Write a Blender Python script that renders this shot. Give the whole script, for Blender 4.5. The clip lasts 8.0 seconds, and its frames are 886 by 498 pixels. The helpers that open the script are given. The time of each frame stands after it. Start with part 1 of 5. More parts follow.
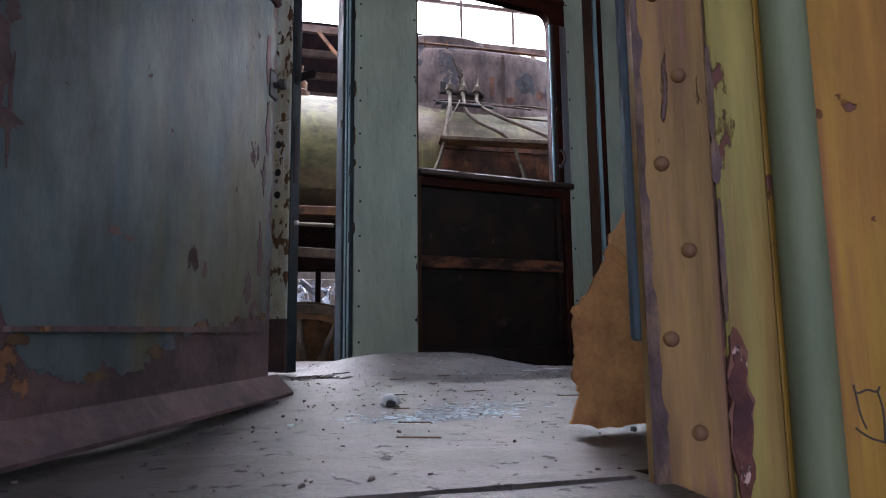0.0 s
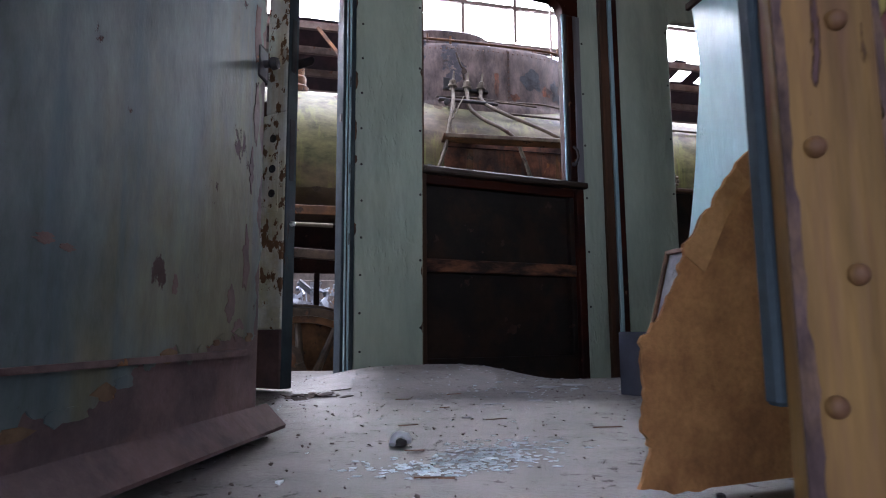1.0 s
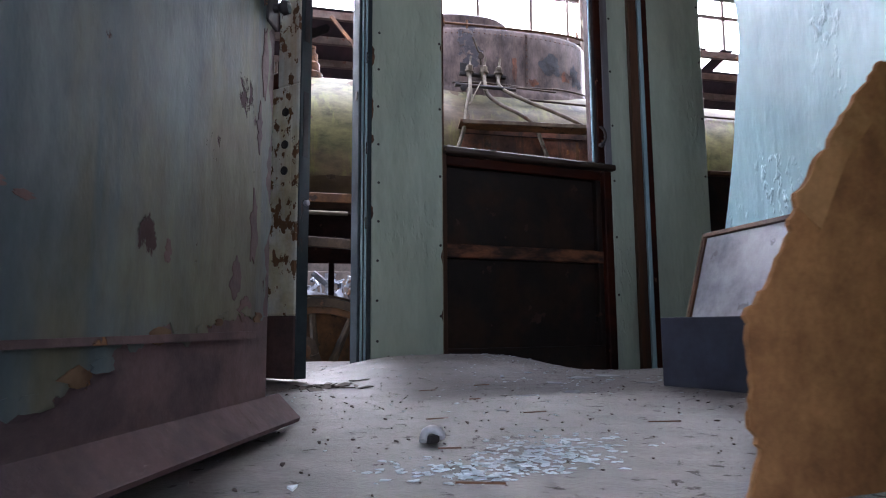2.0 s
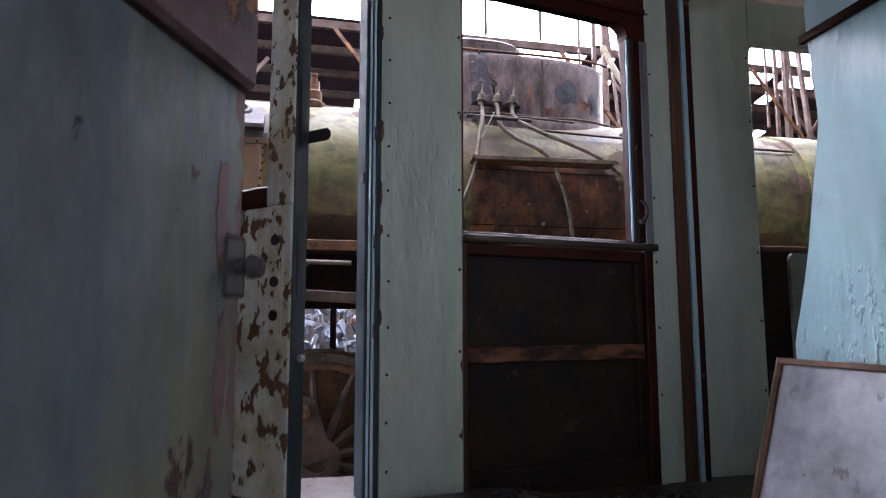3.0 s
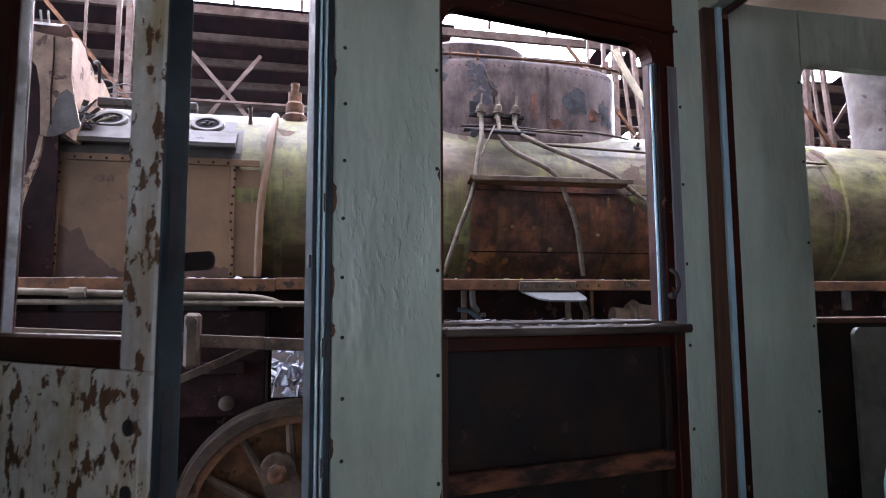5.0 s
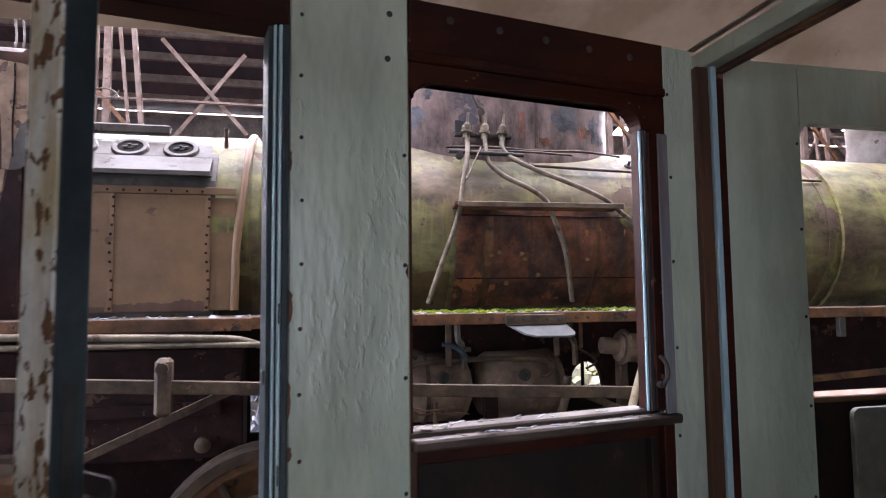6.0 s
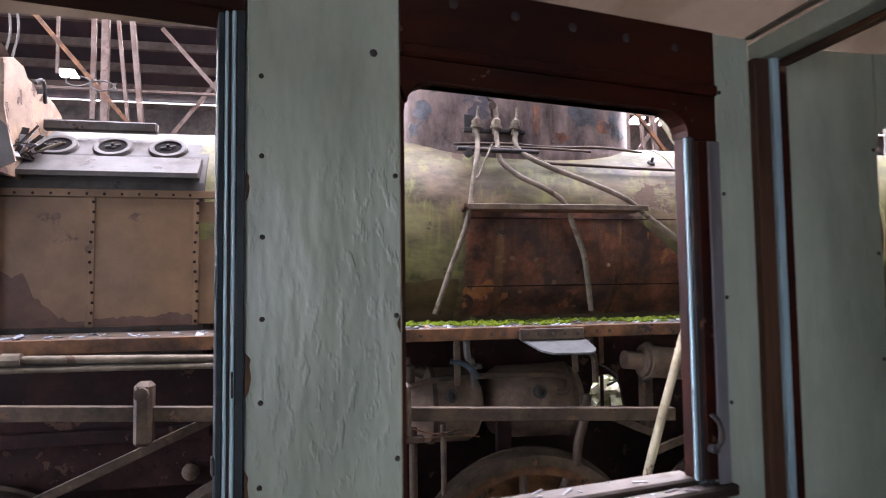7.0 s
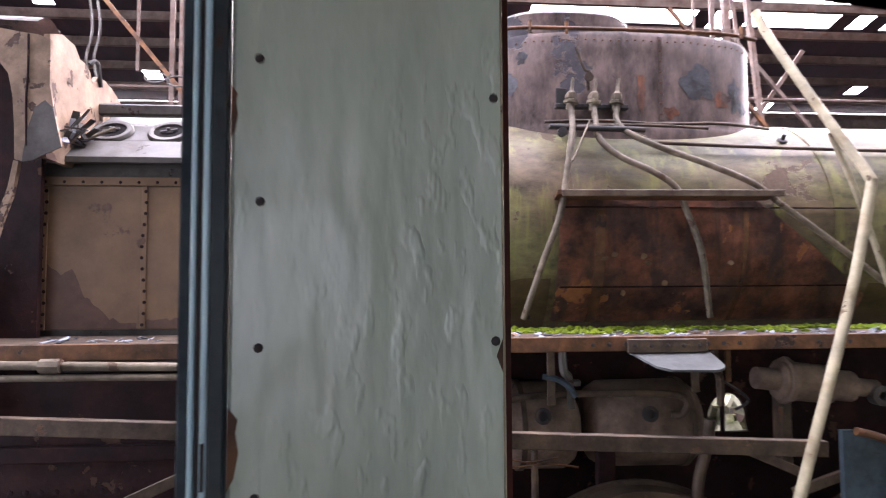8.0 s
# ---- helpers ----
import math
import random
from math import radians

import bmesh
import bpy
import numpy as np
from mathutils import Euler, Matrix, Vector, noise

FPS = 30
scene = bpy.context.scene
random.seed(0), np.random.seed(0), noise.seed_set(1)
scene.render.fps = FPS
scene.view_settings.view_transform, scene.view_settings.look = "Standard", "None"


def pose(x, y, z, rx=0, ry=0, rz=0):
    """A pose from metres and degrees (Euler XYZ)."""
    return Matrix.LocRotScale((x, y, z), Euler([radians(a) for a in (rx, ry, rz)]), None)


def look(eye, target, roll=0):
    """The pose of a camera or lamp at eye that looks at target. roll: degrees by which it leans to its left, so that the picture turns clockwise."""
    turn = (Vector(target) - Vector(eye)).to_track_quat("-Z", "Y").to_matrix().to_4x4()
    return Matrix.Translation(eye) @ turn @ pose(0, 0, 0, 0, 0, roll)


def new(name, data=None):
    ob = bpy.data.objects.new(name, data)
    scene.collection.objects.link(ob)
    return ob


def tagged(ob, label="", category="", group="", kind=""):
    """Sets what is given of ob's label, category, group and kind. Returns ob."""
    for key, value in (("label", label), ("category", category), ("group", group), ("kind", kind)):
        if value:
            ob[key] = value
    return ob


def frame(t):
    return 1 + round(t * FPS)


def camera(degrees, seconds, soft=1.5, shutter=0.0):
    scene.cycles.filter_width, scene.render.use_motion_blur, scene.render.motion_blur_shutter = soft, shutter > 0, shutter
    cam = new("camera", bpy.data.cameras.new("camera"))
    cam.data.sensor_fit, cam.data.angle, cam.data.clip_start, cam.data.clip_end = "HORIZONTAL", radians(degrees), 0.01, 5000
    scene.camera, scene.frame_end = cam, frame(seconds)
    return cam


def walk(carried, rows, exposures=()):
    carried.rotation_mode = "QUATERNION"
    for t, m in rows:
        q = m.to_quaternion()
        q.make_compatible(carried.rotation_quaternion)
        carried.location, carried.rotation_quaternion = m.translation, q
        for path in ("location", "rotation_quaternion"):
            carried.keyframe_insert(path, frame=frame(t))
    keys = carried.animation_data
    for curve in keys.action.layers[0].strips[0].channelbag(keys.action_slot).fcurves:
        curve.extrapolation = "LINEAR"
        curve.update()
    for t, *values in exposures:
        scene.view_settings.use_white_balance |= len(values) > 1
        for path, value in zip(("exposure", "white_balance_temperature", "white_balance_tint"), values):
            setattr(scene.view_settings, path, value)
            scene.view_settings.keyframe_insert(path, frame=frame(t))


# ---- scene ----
cam = camera(69.8, 8.0, 1.0, 0.4)
PATH = [
    (0, (-0.62, 0.852, 0.138), (-0.126, 2.772, 0.399), -0.6),
    (0.5, (-0.614, 0.926, 0.154), (-0.108, 2.843, 0.414), -0.3),
    (1, (-0.606, 1.045, 0.178), (-0.109, 2.965, 0.438), -0.4),
    (2.3, (-0.600, 1.297, 0.156), (-0.150, 3.233, 0.389), -0.3),
    (2.5, (-0.596, 1.393, 0.303), (-0.146, 3.329, 0.534), -0.2),
    (3, (-0.585, 1.535, 0.601), (-0.137, 3.47, 0.833), -0.1),
    (3.5, (-0.496, 1.684, 0.714), (-0.041, 3.617, 0.949), -0.3),
    (4, (-0.449, 1.743, 0.893), (-0.003, 3.68, 1.113), -0.3),
    (4.2, (-0.449, 1.755, 0.924), (0.003, 3.692, 1.142), -0.1),
    (5.3, (-0.344, 2.065, 1.042), (0.076, 4.013, 1.218), -0.3),
    (5.5, (-0.335, 2.068, 1.163), (0.102, 4.014, 1.316), -0.3),
    (6, (-0.278, 2.118, 1.31), (0.168, 4.062, 1.463), -0.6),
    (6.5, (-0.15, 2.259, 1.417), (0.29, 4.205, 1.554), -0.7),
    (7, (-0.177, 2.455, 1.459), (0.234, 4.409, 1.576), -0.7),
    (7.5, (-0.189, 2.746, 1.492), (0.134, 4.716, 1.605), -0.4),
    (8, (-0.126, 3.038, 1.465), (0.045, 5.027, 1.582), -0.3),
]
walk(cam, [(t, look(eye, target, roll)) for t, eye, target, roll in PATH],
     exposures=[(0.0, 0.20, 5750, 22), (1.0, 0.24, 5700, 22), (2.3, 0.50, 5700, 21), (2.5, 0.64, 5750, 23), (3.0, 0.42, 5800, 25), (3.5, 0.54, 5700, 25), (4.2, 0.46, 5650, 25), (5.5, 0.58, 5900, 25), (6.0, 0.70, 6100, 26), (7.0, 0.68, 6100, 26), (8.0, 0.74, 6150, 28)])

# ---- light ----
SUN_EL, SUN_ROT = 40.0, 40.0
world = bpy.data.worlds.new("sky")
scene.world = world
world.use_nodes = True
wt = world.node_tree
sky = wt.nodes.new("ShaderNodeTexSky")
sky.sky_type = 'NISHITA'
sky.sun_disc = False
sky.sun_elevation, sky.sun_rotation = radians(SUN_EL), radians(SUN_ROT)
bgn = wt.nodes["Background"]
bgn.inputs["Strength"].default_value = 0.05
wt.links.new(sky.outputs[0], bgn.inputs["Color"])


def lamp(name, kind, energy, m, color=(1, 1, 1), size=1.0, size_y=None):
    d = bpy.data.lights.new(name, kind)
    d.energy, d.color = energy, color
    if kind == 'AREA':
        d.shape, d.size, d.size_y = 'RECTANGLE', size, size_y or size
    else:
        d.angle = radians(size)
    ob = new(name, d)
    ob.matrix_world = m
    return ob


lamp("sun", 'SUN', 1.0, look((9, 11, 12), (0, 0, 0)), (1.0, 0.93, 0.84), 10)
# daylight in the open side of the shed and in the roof lights
lamp("daylight_open_side", 'AREA', 430, look((-2.8, -4.9, 1.5), (0.0, 2.5, 0.9)), (0.90, 0.96, 1.0), 12.0, 2.6)
lamp("daylight_roof_light", 'AREA', 3700, look((1.0, 7.4, 8.3), (1.0, 7.4, 0.0)), (0.97, 0.97, 1.0), 16.0, 5.8)
# unseen fill added off to the left to lift the locomotive's underside
lamp("fill_left_end", 'AREA', 1800, look((-12.0, 4.6, 2.2), (1.0, 5.2, 0.6)), (0.82, 0.92, 1.0), 6.0, 6.0)


# ---- materials ----
def material(name, base, second=None, cover=0.5, scale=6.0, stretch=(1, 1, 1), rough=0.6, rough2=None, metal=0.0, bump=0.15, grain=60.0,
             chips=None, chip_cover=0.0, chip_scale=8.0, chip_stretch=(1, 1, 1), streak=None, streak_amount=0.0, vary=0.25, relief=0.0, dust=None, dust_amount=0.0, grime=0.4, grime_scale=2.2, spec=0.22, sat=1.18, streak_scale=9.0, blister=0.0):
    """Two tones mixed by broad noise, fine grain, optional vertical streaks, flaked-off spots of a third colour, dust on upward faces."""
    m = bpy.data.materials.new(name)
    m.use_nodes = True
    nt = m.node_tree
    N, L = nt.nodes, nt.links
    bsdf = N["Principled BSDF"]
    co = N.new("ShaderNodeTexCoord")

    def noise_tex(sc, st=(1, 1, 1), detail=6.0, rough_=0.6, shift=0.0):
        mp = N.new("ShaderNodeMapping")
        mp.inputs["Scale"].default_value = st
        mp.inputs["Location"].default_value = (shift, shift * 0.7, shift * 1.3)
        L.new(co.outputs["Object"], mp.inputs["Vector"])
        n = N.new("ShaderNodeTexNoise")
        n.inputs["Scale"].default_value, n.inputs["Detail"].default_value, n.inputs["Roughness"].default_value = sc, detail, rough_
        L.new(mp.outputs[0], n.inputs["Vector"])
        return n.outputs[0]

    def ramp(fac, lo, hi):
        r = N.new("ShaderNodeMapRange")
        r.interpolation_type = 'SMOOTHSTEP'
        r.inputs["From Min"].default_value, r.inputs["From Max"].default_value = lo, hi
        L.new(fac, r.inputs["Value"])
        return r.outputs[0]

    def mix(fac, a, b):
        x = N.new("ShaderNodeMix")
        x.data_type = 'RGBA'
        if isinstance(fac, float):
            x.inputs["Factor"].default_value = fac
        else:
            L.new(fac, x.inputs["Factor"])
        for v, i in ((a, 6), (b, 7)):
            if isinstance(v, tuple):
                x.inputs[i].default_value = (*v, 1)
            else:
                L.new(v, x.inputs[i])
        return x.outputs[2]

    def calc(op, a, b):
        x = N.new("ShaderNodeMath")
        x.operation = op
        for v, i in ((a, 0), (b, 1)):
            if isinstance(v, float):
                x.inputs[i].default_value = v
            else:
                L.new(v, x.inputs[i])
        return x.outputs[0]

    second = second or tuple(c * 0.7 for c in base)
    broad = noise_tex(scale, stretch)
    col = mix(ramp(broad, 0.62 - cover * 0.35, 0.72 - cover * 0.2), base, second)
    fine = noise_tex(grain, stretch, 4.0, 0.7, 3.1)
    hue = N.new("ShaderNodeHueSaturation")
    L.new(col, hue.inputs["Color"])
    hue.inputs["Saturation"].default_value = sat
    L.new(calc('ADD', calc('MULTIPLY', fine, vary * 2), 1.0 - vary), hue.inputs["Value"])
    col = hue.outputs[0]
    if grime:
        hue2 = N.new("ShaderNodeHueSaturation")
        L.new(col, hue2.inputs["Color"])
        soil = noise_tex(grime_scale * 2.5, stretch, 10.0, 0.68, 12.0)
        sr = N.new("ShaderNodeMapRange")
        sr.inputs["From Min"].default_value, sr.inputs["From Max"].default_value = 0.34, 0.66
        sr.inputs["To Min"].default_value, sr.inputs["To Max"].default_value = 1.0 - grime, 1.0 + grime * 0.45
        L.new(soil, sr.inputs["Value"])
        L.new(sr.outputs[0], hue2.inputs["Value"])
        col = hue2.outputs[0]
    height = calc('MULTIPLY', fine, 0.3)
    if relief:
        height = calc('ADD', height, calc('MULTIPLY', noise_tex(scale * 2.5, stretch, 3.0, 0.5, 9.0), relief))
    if blister:
        bl = calc('MULTIPLY', ramp(noise_tex(40.0, (1, 1, 0.45), 2.0, 0.5, 15.0), 0.52, 0.72), ramp(noise_tex(2.6, (1, 1, 0.6), 3.0, 0.5, 21.0), 0.42, 0.62))
        height = calc('ADD', height, calc('MULTIPLY', bl, blister))
    if streak:
        s = noise_tex(streak_scale, (1, 1, 0.06), 5.0, 0.65, 5.5)
        col = mix(calc('MULTIPLY', ramp(s, 0.5, 0.68), streak_amount), col, streak)
    gloss = N.new("ShaderNodeMapRange")
    gloss.inputs["To Min"].default_value, gloss.inputs["To Max"].default_value = rough, rough2 if rough2 is not None else min(1.0, rough + 0.2)
    L.new(broad, gloss.inputs["Value"])
    rr = gloss.outputs[0]
    if chips:
        c = noise_tex(chip_scale, chip_stretch, 8.0, 0.62, 7.7)
        edge = ramp(c, 0.655 - chip_cover * 0.28, 0.675 - chip_cover * 0.28)
        inner = mix(noise_tex(25.0, (1, 1, 1), 5.0, 0.7, 2.0), tuple(v * 0.45 for v in chips), tuple(min(1.0, v * 1.5) for v in chips))
        col = mix(edge, col, inner)
        height = calc('SUBTRACT', height, calc('MULTIPLY', edge, 0.6))
        rr = calc('MAXIMUM', rr, calc('MULTIPLY', edge, 0.85))
    if dust:
        geo = N.new("ShaderNodeNewGeometry")
        sep = N.new("ShaderNodeSeparateXYZ")
        L.new(geo.outputs["Normal"], sep.inputs[0])
        up = calc('MULTIPLY', ramp(sep.outputs[2], 0.25, 0.9), calc('MULTIPLY', ramp(noise_tex(5.0, shift=4.0), 0.3, 0.6), dust_amount))
        col = mix(up, col, dust)
    bp = N.new("ShaderNodeBump")
    bp.inputs["Strength"].default_value, bp.inputs["Distance"].default_value = min(1.0, bump * 2), 0.006
    L.new(height, bp.inputs["Height"])
    L.new(bp.outputs[0], bsdf.inputs["Normal"])
    L.new(col, bsdf.inputs["Base Color"])
    L.new(rr, bsdf.inputs["Roughness"])
    bsdf.inputs["Metallic"].default_value = metal
    bsdf.inputs["Specular IOR Level"].default_value = spec
    return m


M_green = material("green_paint", (0.3696, 0.4224, 0.3358), (0.3168, 0.3643, 0.2904), 0.4, 3.0, (1, 1, 0.35), 0.24, 0.38, bump=0.6, relief=4.0, grain=16, vary=0.05, streak=(0.2534, 0.2957, 0.2482), streak_amount=0.35, grime=0.18, spec=0.5, sat=1.0, blister=0.45)
M_blue = material("pale_blue_paint", (0.2601, 0.4335, 0.4913), (0.2167, 0.3612, 0.419), 0.4, 5.0, (1, 1, 0.2), 0.3, 0.5, bump=0.2, vary=0.1, chips=(0.07225, 0.0578, 0.05057), chip_cover=0.12, chip_scale=9, chip_stretch=(1, 1, 0.15), spec=0.5, sat=0.85)
M_jamb = material("bright_jamb_blue", (0.36, 0.56, 0.62), (0.28, 0.46, 0.53), 0.4, 8.0, (1, 1, 0.1), 0.3, 0.5, bump=0.2, vary=0.1, chips=(0.09, 0.12, 0.13), chip_cover=0.06, chip_scale=9, chip_stretch=(1, 1, 0.08), spec=0.5, sat=0.9)
M_darkblue = material("dark_teal_paint", (0.022, 0.034, 0.039), (0.031, 0.046, 0.050), 0.4, 4.0, rough=0.4, chips=(0.0455, 0.02275, 0.01625), chip_cover=0.12, chip_scale=6, chip_stretch=(1, 1, 0.3), sat=0.9)
M_wood = material("dark_stained_wood", (0.034, 0.0105, 0.0070), (0.017, 0.0065, 0.0052), 0.5, 4.0, (0.3, 1, 1), 0.45, 0.65, bump=0.25, grain=30, vary=0.35, spec=0.14, chips=(0.136, 0.068, 0.03825), chip_cover=0.015, chip_scale=7)
M_rawwood = material("worn_wood", (0.1275, 0.06375, 0.03375), (0.0525, 0.03, 0.021), 0.6, 6.0, (0.2, 1, 1), 0.55, 0.8, bump=0.3, grain=50, vary=0.35, sat=1.05)
M_rawwood_up = material("worn_upright_wood", (0.06535, 0.02958, 0.01485), (0.0346, 0.0174, 0.01089), 0.5, 14.0, (1, 1, 0.05), 0.55, 0.8, bump=0.3, grain=50, vary=0.3, sat=1.0)
M_split = material("split_orange_wood", (0.020, 0.011, 0.009), (0.24, 0.092, 0.043), 0.52, 2.6, (1.0, 1, 3.0), 0.5, 0.7, bump=0.4, grain=60, vary=0.35, grime=0.4, sat=1.0)
M_greypanel = material("grey_green_panel", (0.16, 0.155, 0.135), (0.125, 0.12, 0.105), 0.4, 4.0, rough=0.5, bump=0.2, vary=0.15, grime=0.35)
M_stain = material("brown_water_stain", (0.082, 0.046, 0.032), (0.066, 0.037, 0.027), 0.5, 3.0, rough=0.45, rough2=0.6, bump=0.15, vary=0.1, grime=0.3, sat=1.05)
M_sill = material("weathered_sill_wood", (0.07725, 0.05967, 0.04914), (0.02808, 0.0193, 0.01404), 0.55, 7.0, (0.25, 1, 1), 0.4, 0.7, bump=0.35, grain=60, vary=0.35, dust=(0.14, 0.13, 0.12), dust_amount=0.3)
M_wornface = material("worn_lilac_grey_paint", (0.17, 0.165, 0.18), (0.10, 0.085, 0.085), 0.5, 8.0, (1, 1, 0.12), 0.35, 0.6, bump=0.35, grain=50, vary=0.2, chips=(0.05, 0.025, 0.02), chip_cover=0.12, chip_scale=10, chip_stretch=(1, 1, 0.1), spec=0.4, sat=1.0)
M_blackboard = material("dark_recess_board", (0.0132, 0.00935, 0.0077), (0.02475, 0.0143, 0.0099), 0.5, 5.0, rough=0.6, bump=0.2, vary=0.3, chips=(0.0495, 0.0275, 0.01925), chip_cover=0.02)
M_cream = material("cream_ceiling_paint", (0.162, 0.140, 0.119), (0.128, 0.108, 0.088), 0.4, 2.5, rough=0.55, bump=0.1, vary=0.08, chips=(0.09072, 0.07258, 0.05443), chip_cover=0.01, grime=0.1)
M_floor = material("dusty_floor", (0.058, 0.045, 0.037), (0.088, 0.077, 0.071), 0.5, 3.5, rough=0.30, rough2=0.52, bump=0.6, relief=1.3, grain=170, vary=0.55, chips=(0.045, 0.036, 0.032), chip_cover=0.10, chip_scale=34, grime=0.6, grime_scale=4, spec=0.5, sat=1.0)
M_white_door = material("flaking_white_paint", (0.80, 0.80, 0.74), (0.64, 0.60, 0.44), 0.5, 5.0, rough=0.5, bump=1.0, relief=0.5, vary=0.14, chips=(0.17, 0.09, 0.045), chip_cover=0.40, chip_scale=26, chip_stretch=(1, 1, 0.7), streak=(0.42, 0.26, 0.08), streak_amount=0.55, grime=0.35)
M_teal_door = material("stained_teal_paint", (0.090, 0.110, 0.108), (0.120, 0.110, 0.066), 0.42, 2.6, (1, 1, 0.4), 0.48, 0.7, bump=0.5, relief=1.2, grain=30, vary=0.09, chips=(0.04851, 0.02433, 0.02079), chip_cover=0.06, chip_scale=15, chip_stretch=(1, 1, 0.6), streak=(0.055, 0.080, 0.092), streak_amount=0.85, grime=0.5, grime_scale=3, spec=0.18, sat=1.0)
M_rust = material("rusty_steel", (0.112, 0.066, 0.060), (0.076, 0.048, 0.047), 0.5, 6.0, rough=0.7, bump=0.5, relief=0.6, vary=0.3, chips=(0.21, 0.095, 0.04), chip_cover=0.09, chip_scale=7, sat=1.0)
M_yellow = material("yellow_paint", (0.205, 0.165, 0.062), (0.20, 0.135, 0.05), 0.45, 7.0, (1, 1, 0.12), 0.4, 0.6, bump=0.4, relief=0.5, vary=0.1, chips=(0.10, 0.04, 0.034), chip_cover=0.0, chip_scale=11, chip_stretch=(1, 1, 0.4), streak=(0.15, 0.05, 0.028), streak_amount=0.6, streak_scale=11.0, grime=0.35, grime_scale=7, spec=0.15, sat=1.12)
M_ochre = material("ochre_side_paint", (0.27, 0.155, 0.036), (0.24, 0.115, 0.034), 0.45, 5.0, (1, 1, 0.15), 0.42, 0.6, bump=0.4, relief=0.5, vary=0.1, chips=(0.12, 0.05, 0.04), chip_cover=0.0, chip_scale=9, streak=(0.15, 0.045, 0.028), streak_amount=0.75, streak_scale=14.0, grime=0.35, grime_scale=6, spec=0.15, sat=1.05)
M_orange = material("rust_stained_yellow_paint", (0.205, 0.120, 0.046), (0.145, 0.074, 0.048), 0.5, 12.0, (1, 1, 0.1), 0.42, 0.65, bump=0.5, relief=0.5, vary=0.16, chips=(0.09, 0.05, 0.048), chip_cover=0.0, chip_scale=16, chip_stretch=(1, 1, 0.2), streak=(0.135, 0.060, 0.048), streak_amount=0.85, streak_scale=42.0, grime=0.5, grime_scale=7, spec=0.15, sat=1.05)
M_scale = material("scaly_purple_rust", (0.075, 0.046, 0.044), (0.12, 0.072, 0.05), 0.5, 40.0, (1, 1, 0.4), 0.75, 0.9, bump=0.9, relief=1.0, grain=120, vary=0.4, grime=0.6, grime_scale=14, sat=1.0)
M_wound = material("flaked_rust_wound", (0.05, 0.02, 0.021), (0.09, 0.034, 0.028), 0.5, 24.0, rough=0.8, bump=0.8, relief=0.6, vary=0.35, chips=(0.36, 0.22, 0.20), chip_cover=0.55, chip_scale=22, chip_stretch=(1, 1, 0.5), sat=1.0)
M_greyblue = material("grey_blue_paint", (0.045, 0.057, 0.066), (0.031, 0.040, 0.047), 0.4, 5.0, rough=0.6, chips=(0.045, 0.027, 0.018), chip_cover=0.06, spec=0.1)
M_sage = material("sage_green_paint", (0.123, 0.1325, 0.08259), (0.09563, 0.1076, 0.06955), 0.4, 6.0, (1, 1, 0.2), 0.4, 0.6, chips=(0.3279, 0.3064, 0.2783), chip_cover=0.01, chip_scale=20, chip_stretch=(1, 1, 0.4), vary=0.12, grime=0.3)
M_hardboard = material("torn_brown_hardboard", (0.352, 0.168, 0.064), (0.272, 0.124, 0.048), 0.5, 9.0, rough=0.85, rough2=0.95, bump=0.6, grain=140, vary=0.35, relief=0.4, grime=0.3, grime_scale=8, sat=1.0)
M_hardboard_pale = material("torn_pale_hardboard", (0.42, 0.25, 0.14), (0.34, 0.19, 0.10), 0.5, 12.0, rough=0.9, bump=0.7, grain=120, vary=0.3)
M_primer = material("pink_primer", (0.12, 0.063, 0.051), (0.078, 0.036, 0.03), 0.5, 20.0, rough=0.8, bump=0.6, vary=0.3)
M_skyblue = material("glossy_pale_blue_paint", (0.6192, 0.8624, 0.9172), (0.5602, 0.7961, 0.8599), 0.4, 4.0, (1, 1, 0.3), 0.16, 0.28, bump=0.7, relief=2.4, grain=22, vary=0.04, grime=0.1, spec=0.9, sat=1.0, blister=4.0)
M_slate = material("slate_blue_board", (0.036, 0.040, 0.056), (0.030, 0.033, 0.046), 0.4, 4.0, rough=0.55, vary=0.1)
M_canvas = material("grey_canvas", (0.36, 0.37, 0.39), (0.27, 0.28, 0.31), 0.4, 5.0, rough=0.8, bump=0.25, grain=150, vary=0.12, chips=(0.2, 0.2, 0.21), chip_cover=0.05)
M_palewood = material("pale_frame_wood", (0.2677, 0.2338, 0.17), (0.2125, 0.1742, 0.119), 0.4, 6.0, (1, 0.3, 1), 0.55, vary=0.1, chips=(0.102, 0.068, 0.0425), chip_cover=0.06)
M_boiler = material("mossy_boiler_cladding", (0.124, 0.114, 0.062), (0.098, 0.074, 0.050), 0.55, 2.0, (0.5, 1, 1), 0.4, 0.58, bump=0.25, relief=0.5, vary=0.16, chips=(0.081, 0.054, 0.03645), chip_cover=0.22, chip_scale=2.2, streak=(0.165, 0.165, 0.042), streak_amount=0.55, dust=(0.20, 0.20, 0.17), dust_amount=0.10, grime=0.75, sat=1.22, spec=0.2)
M_boilerrust = material("rusted_boiler_plate", (0.23, 0.090, 0.050), (0.105, 0.055, 0.042), 0.55, 4.0, rough=0.5, bump=0.6, relief=0.8, vary=0.3, chips=(0.36, 0.145, 0.055), chip_cover=0.17, chip_scale=4, chip_stretch=(1, 1, 0.6), streak=(0.05314, 0.03685, 0.03175), streak_amount=0.8, grime=0.7, sat=1.0)
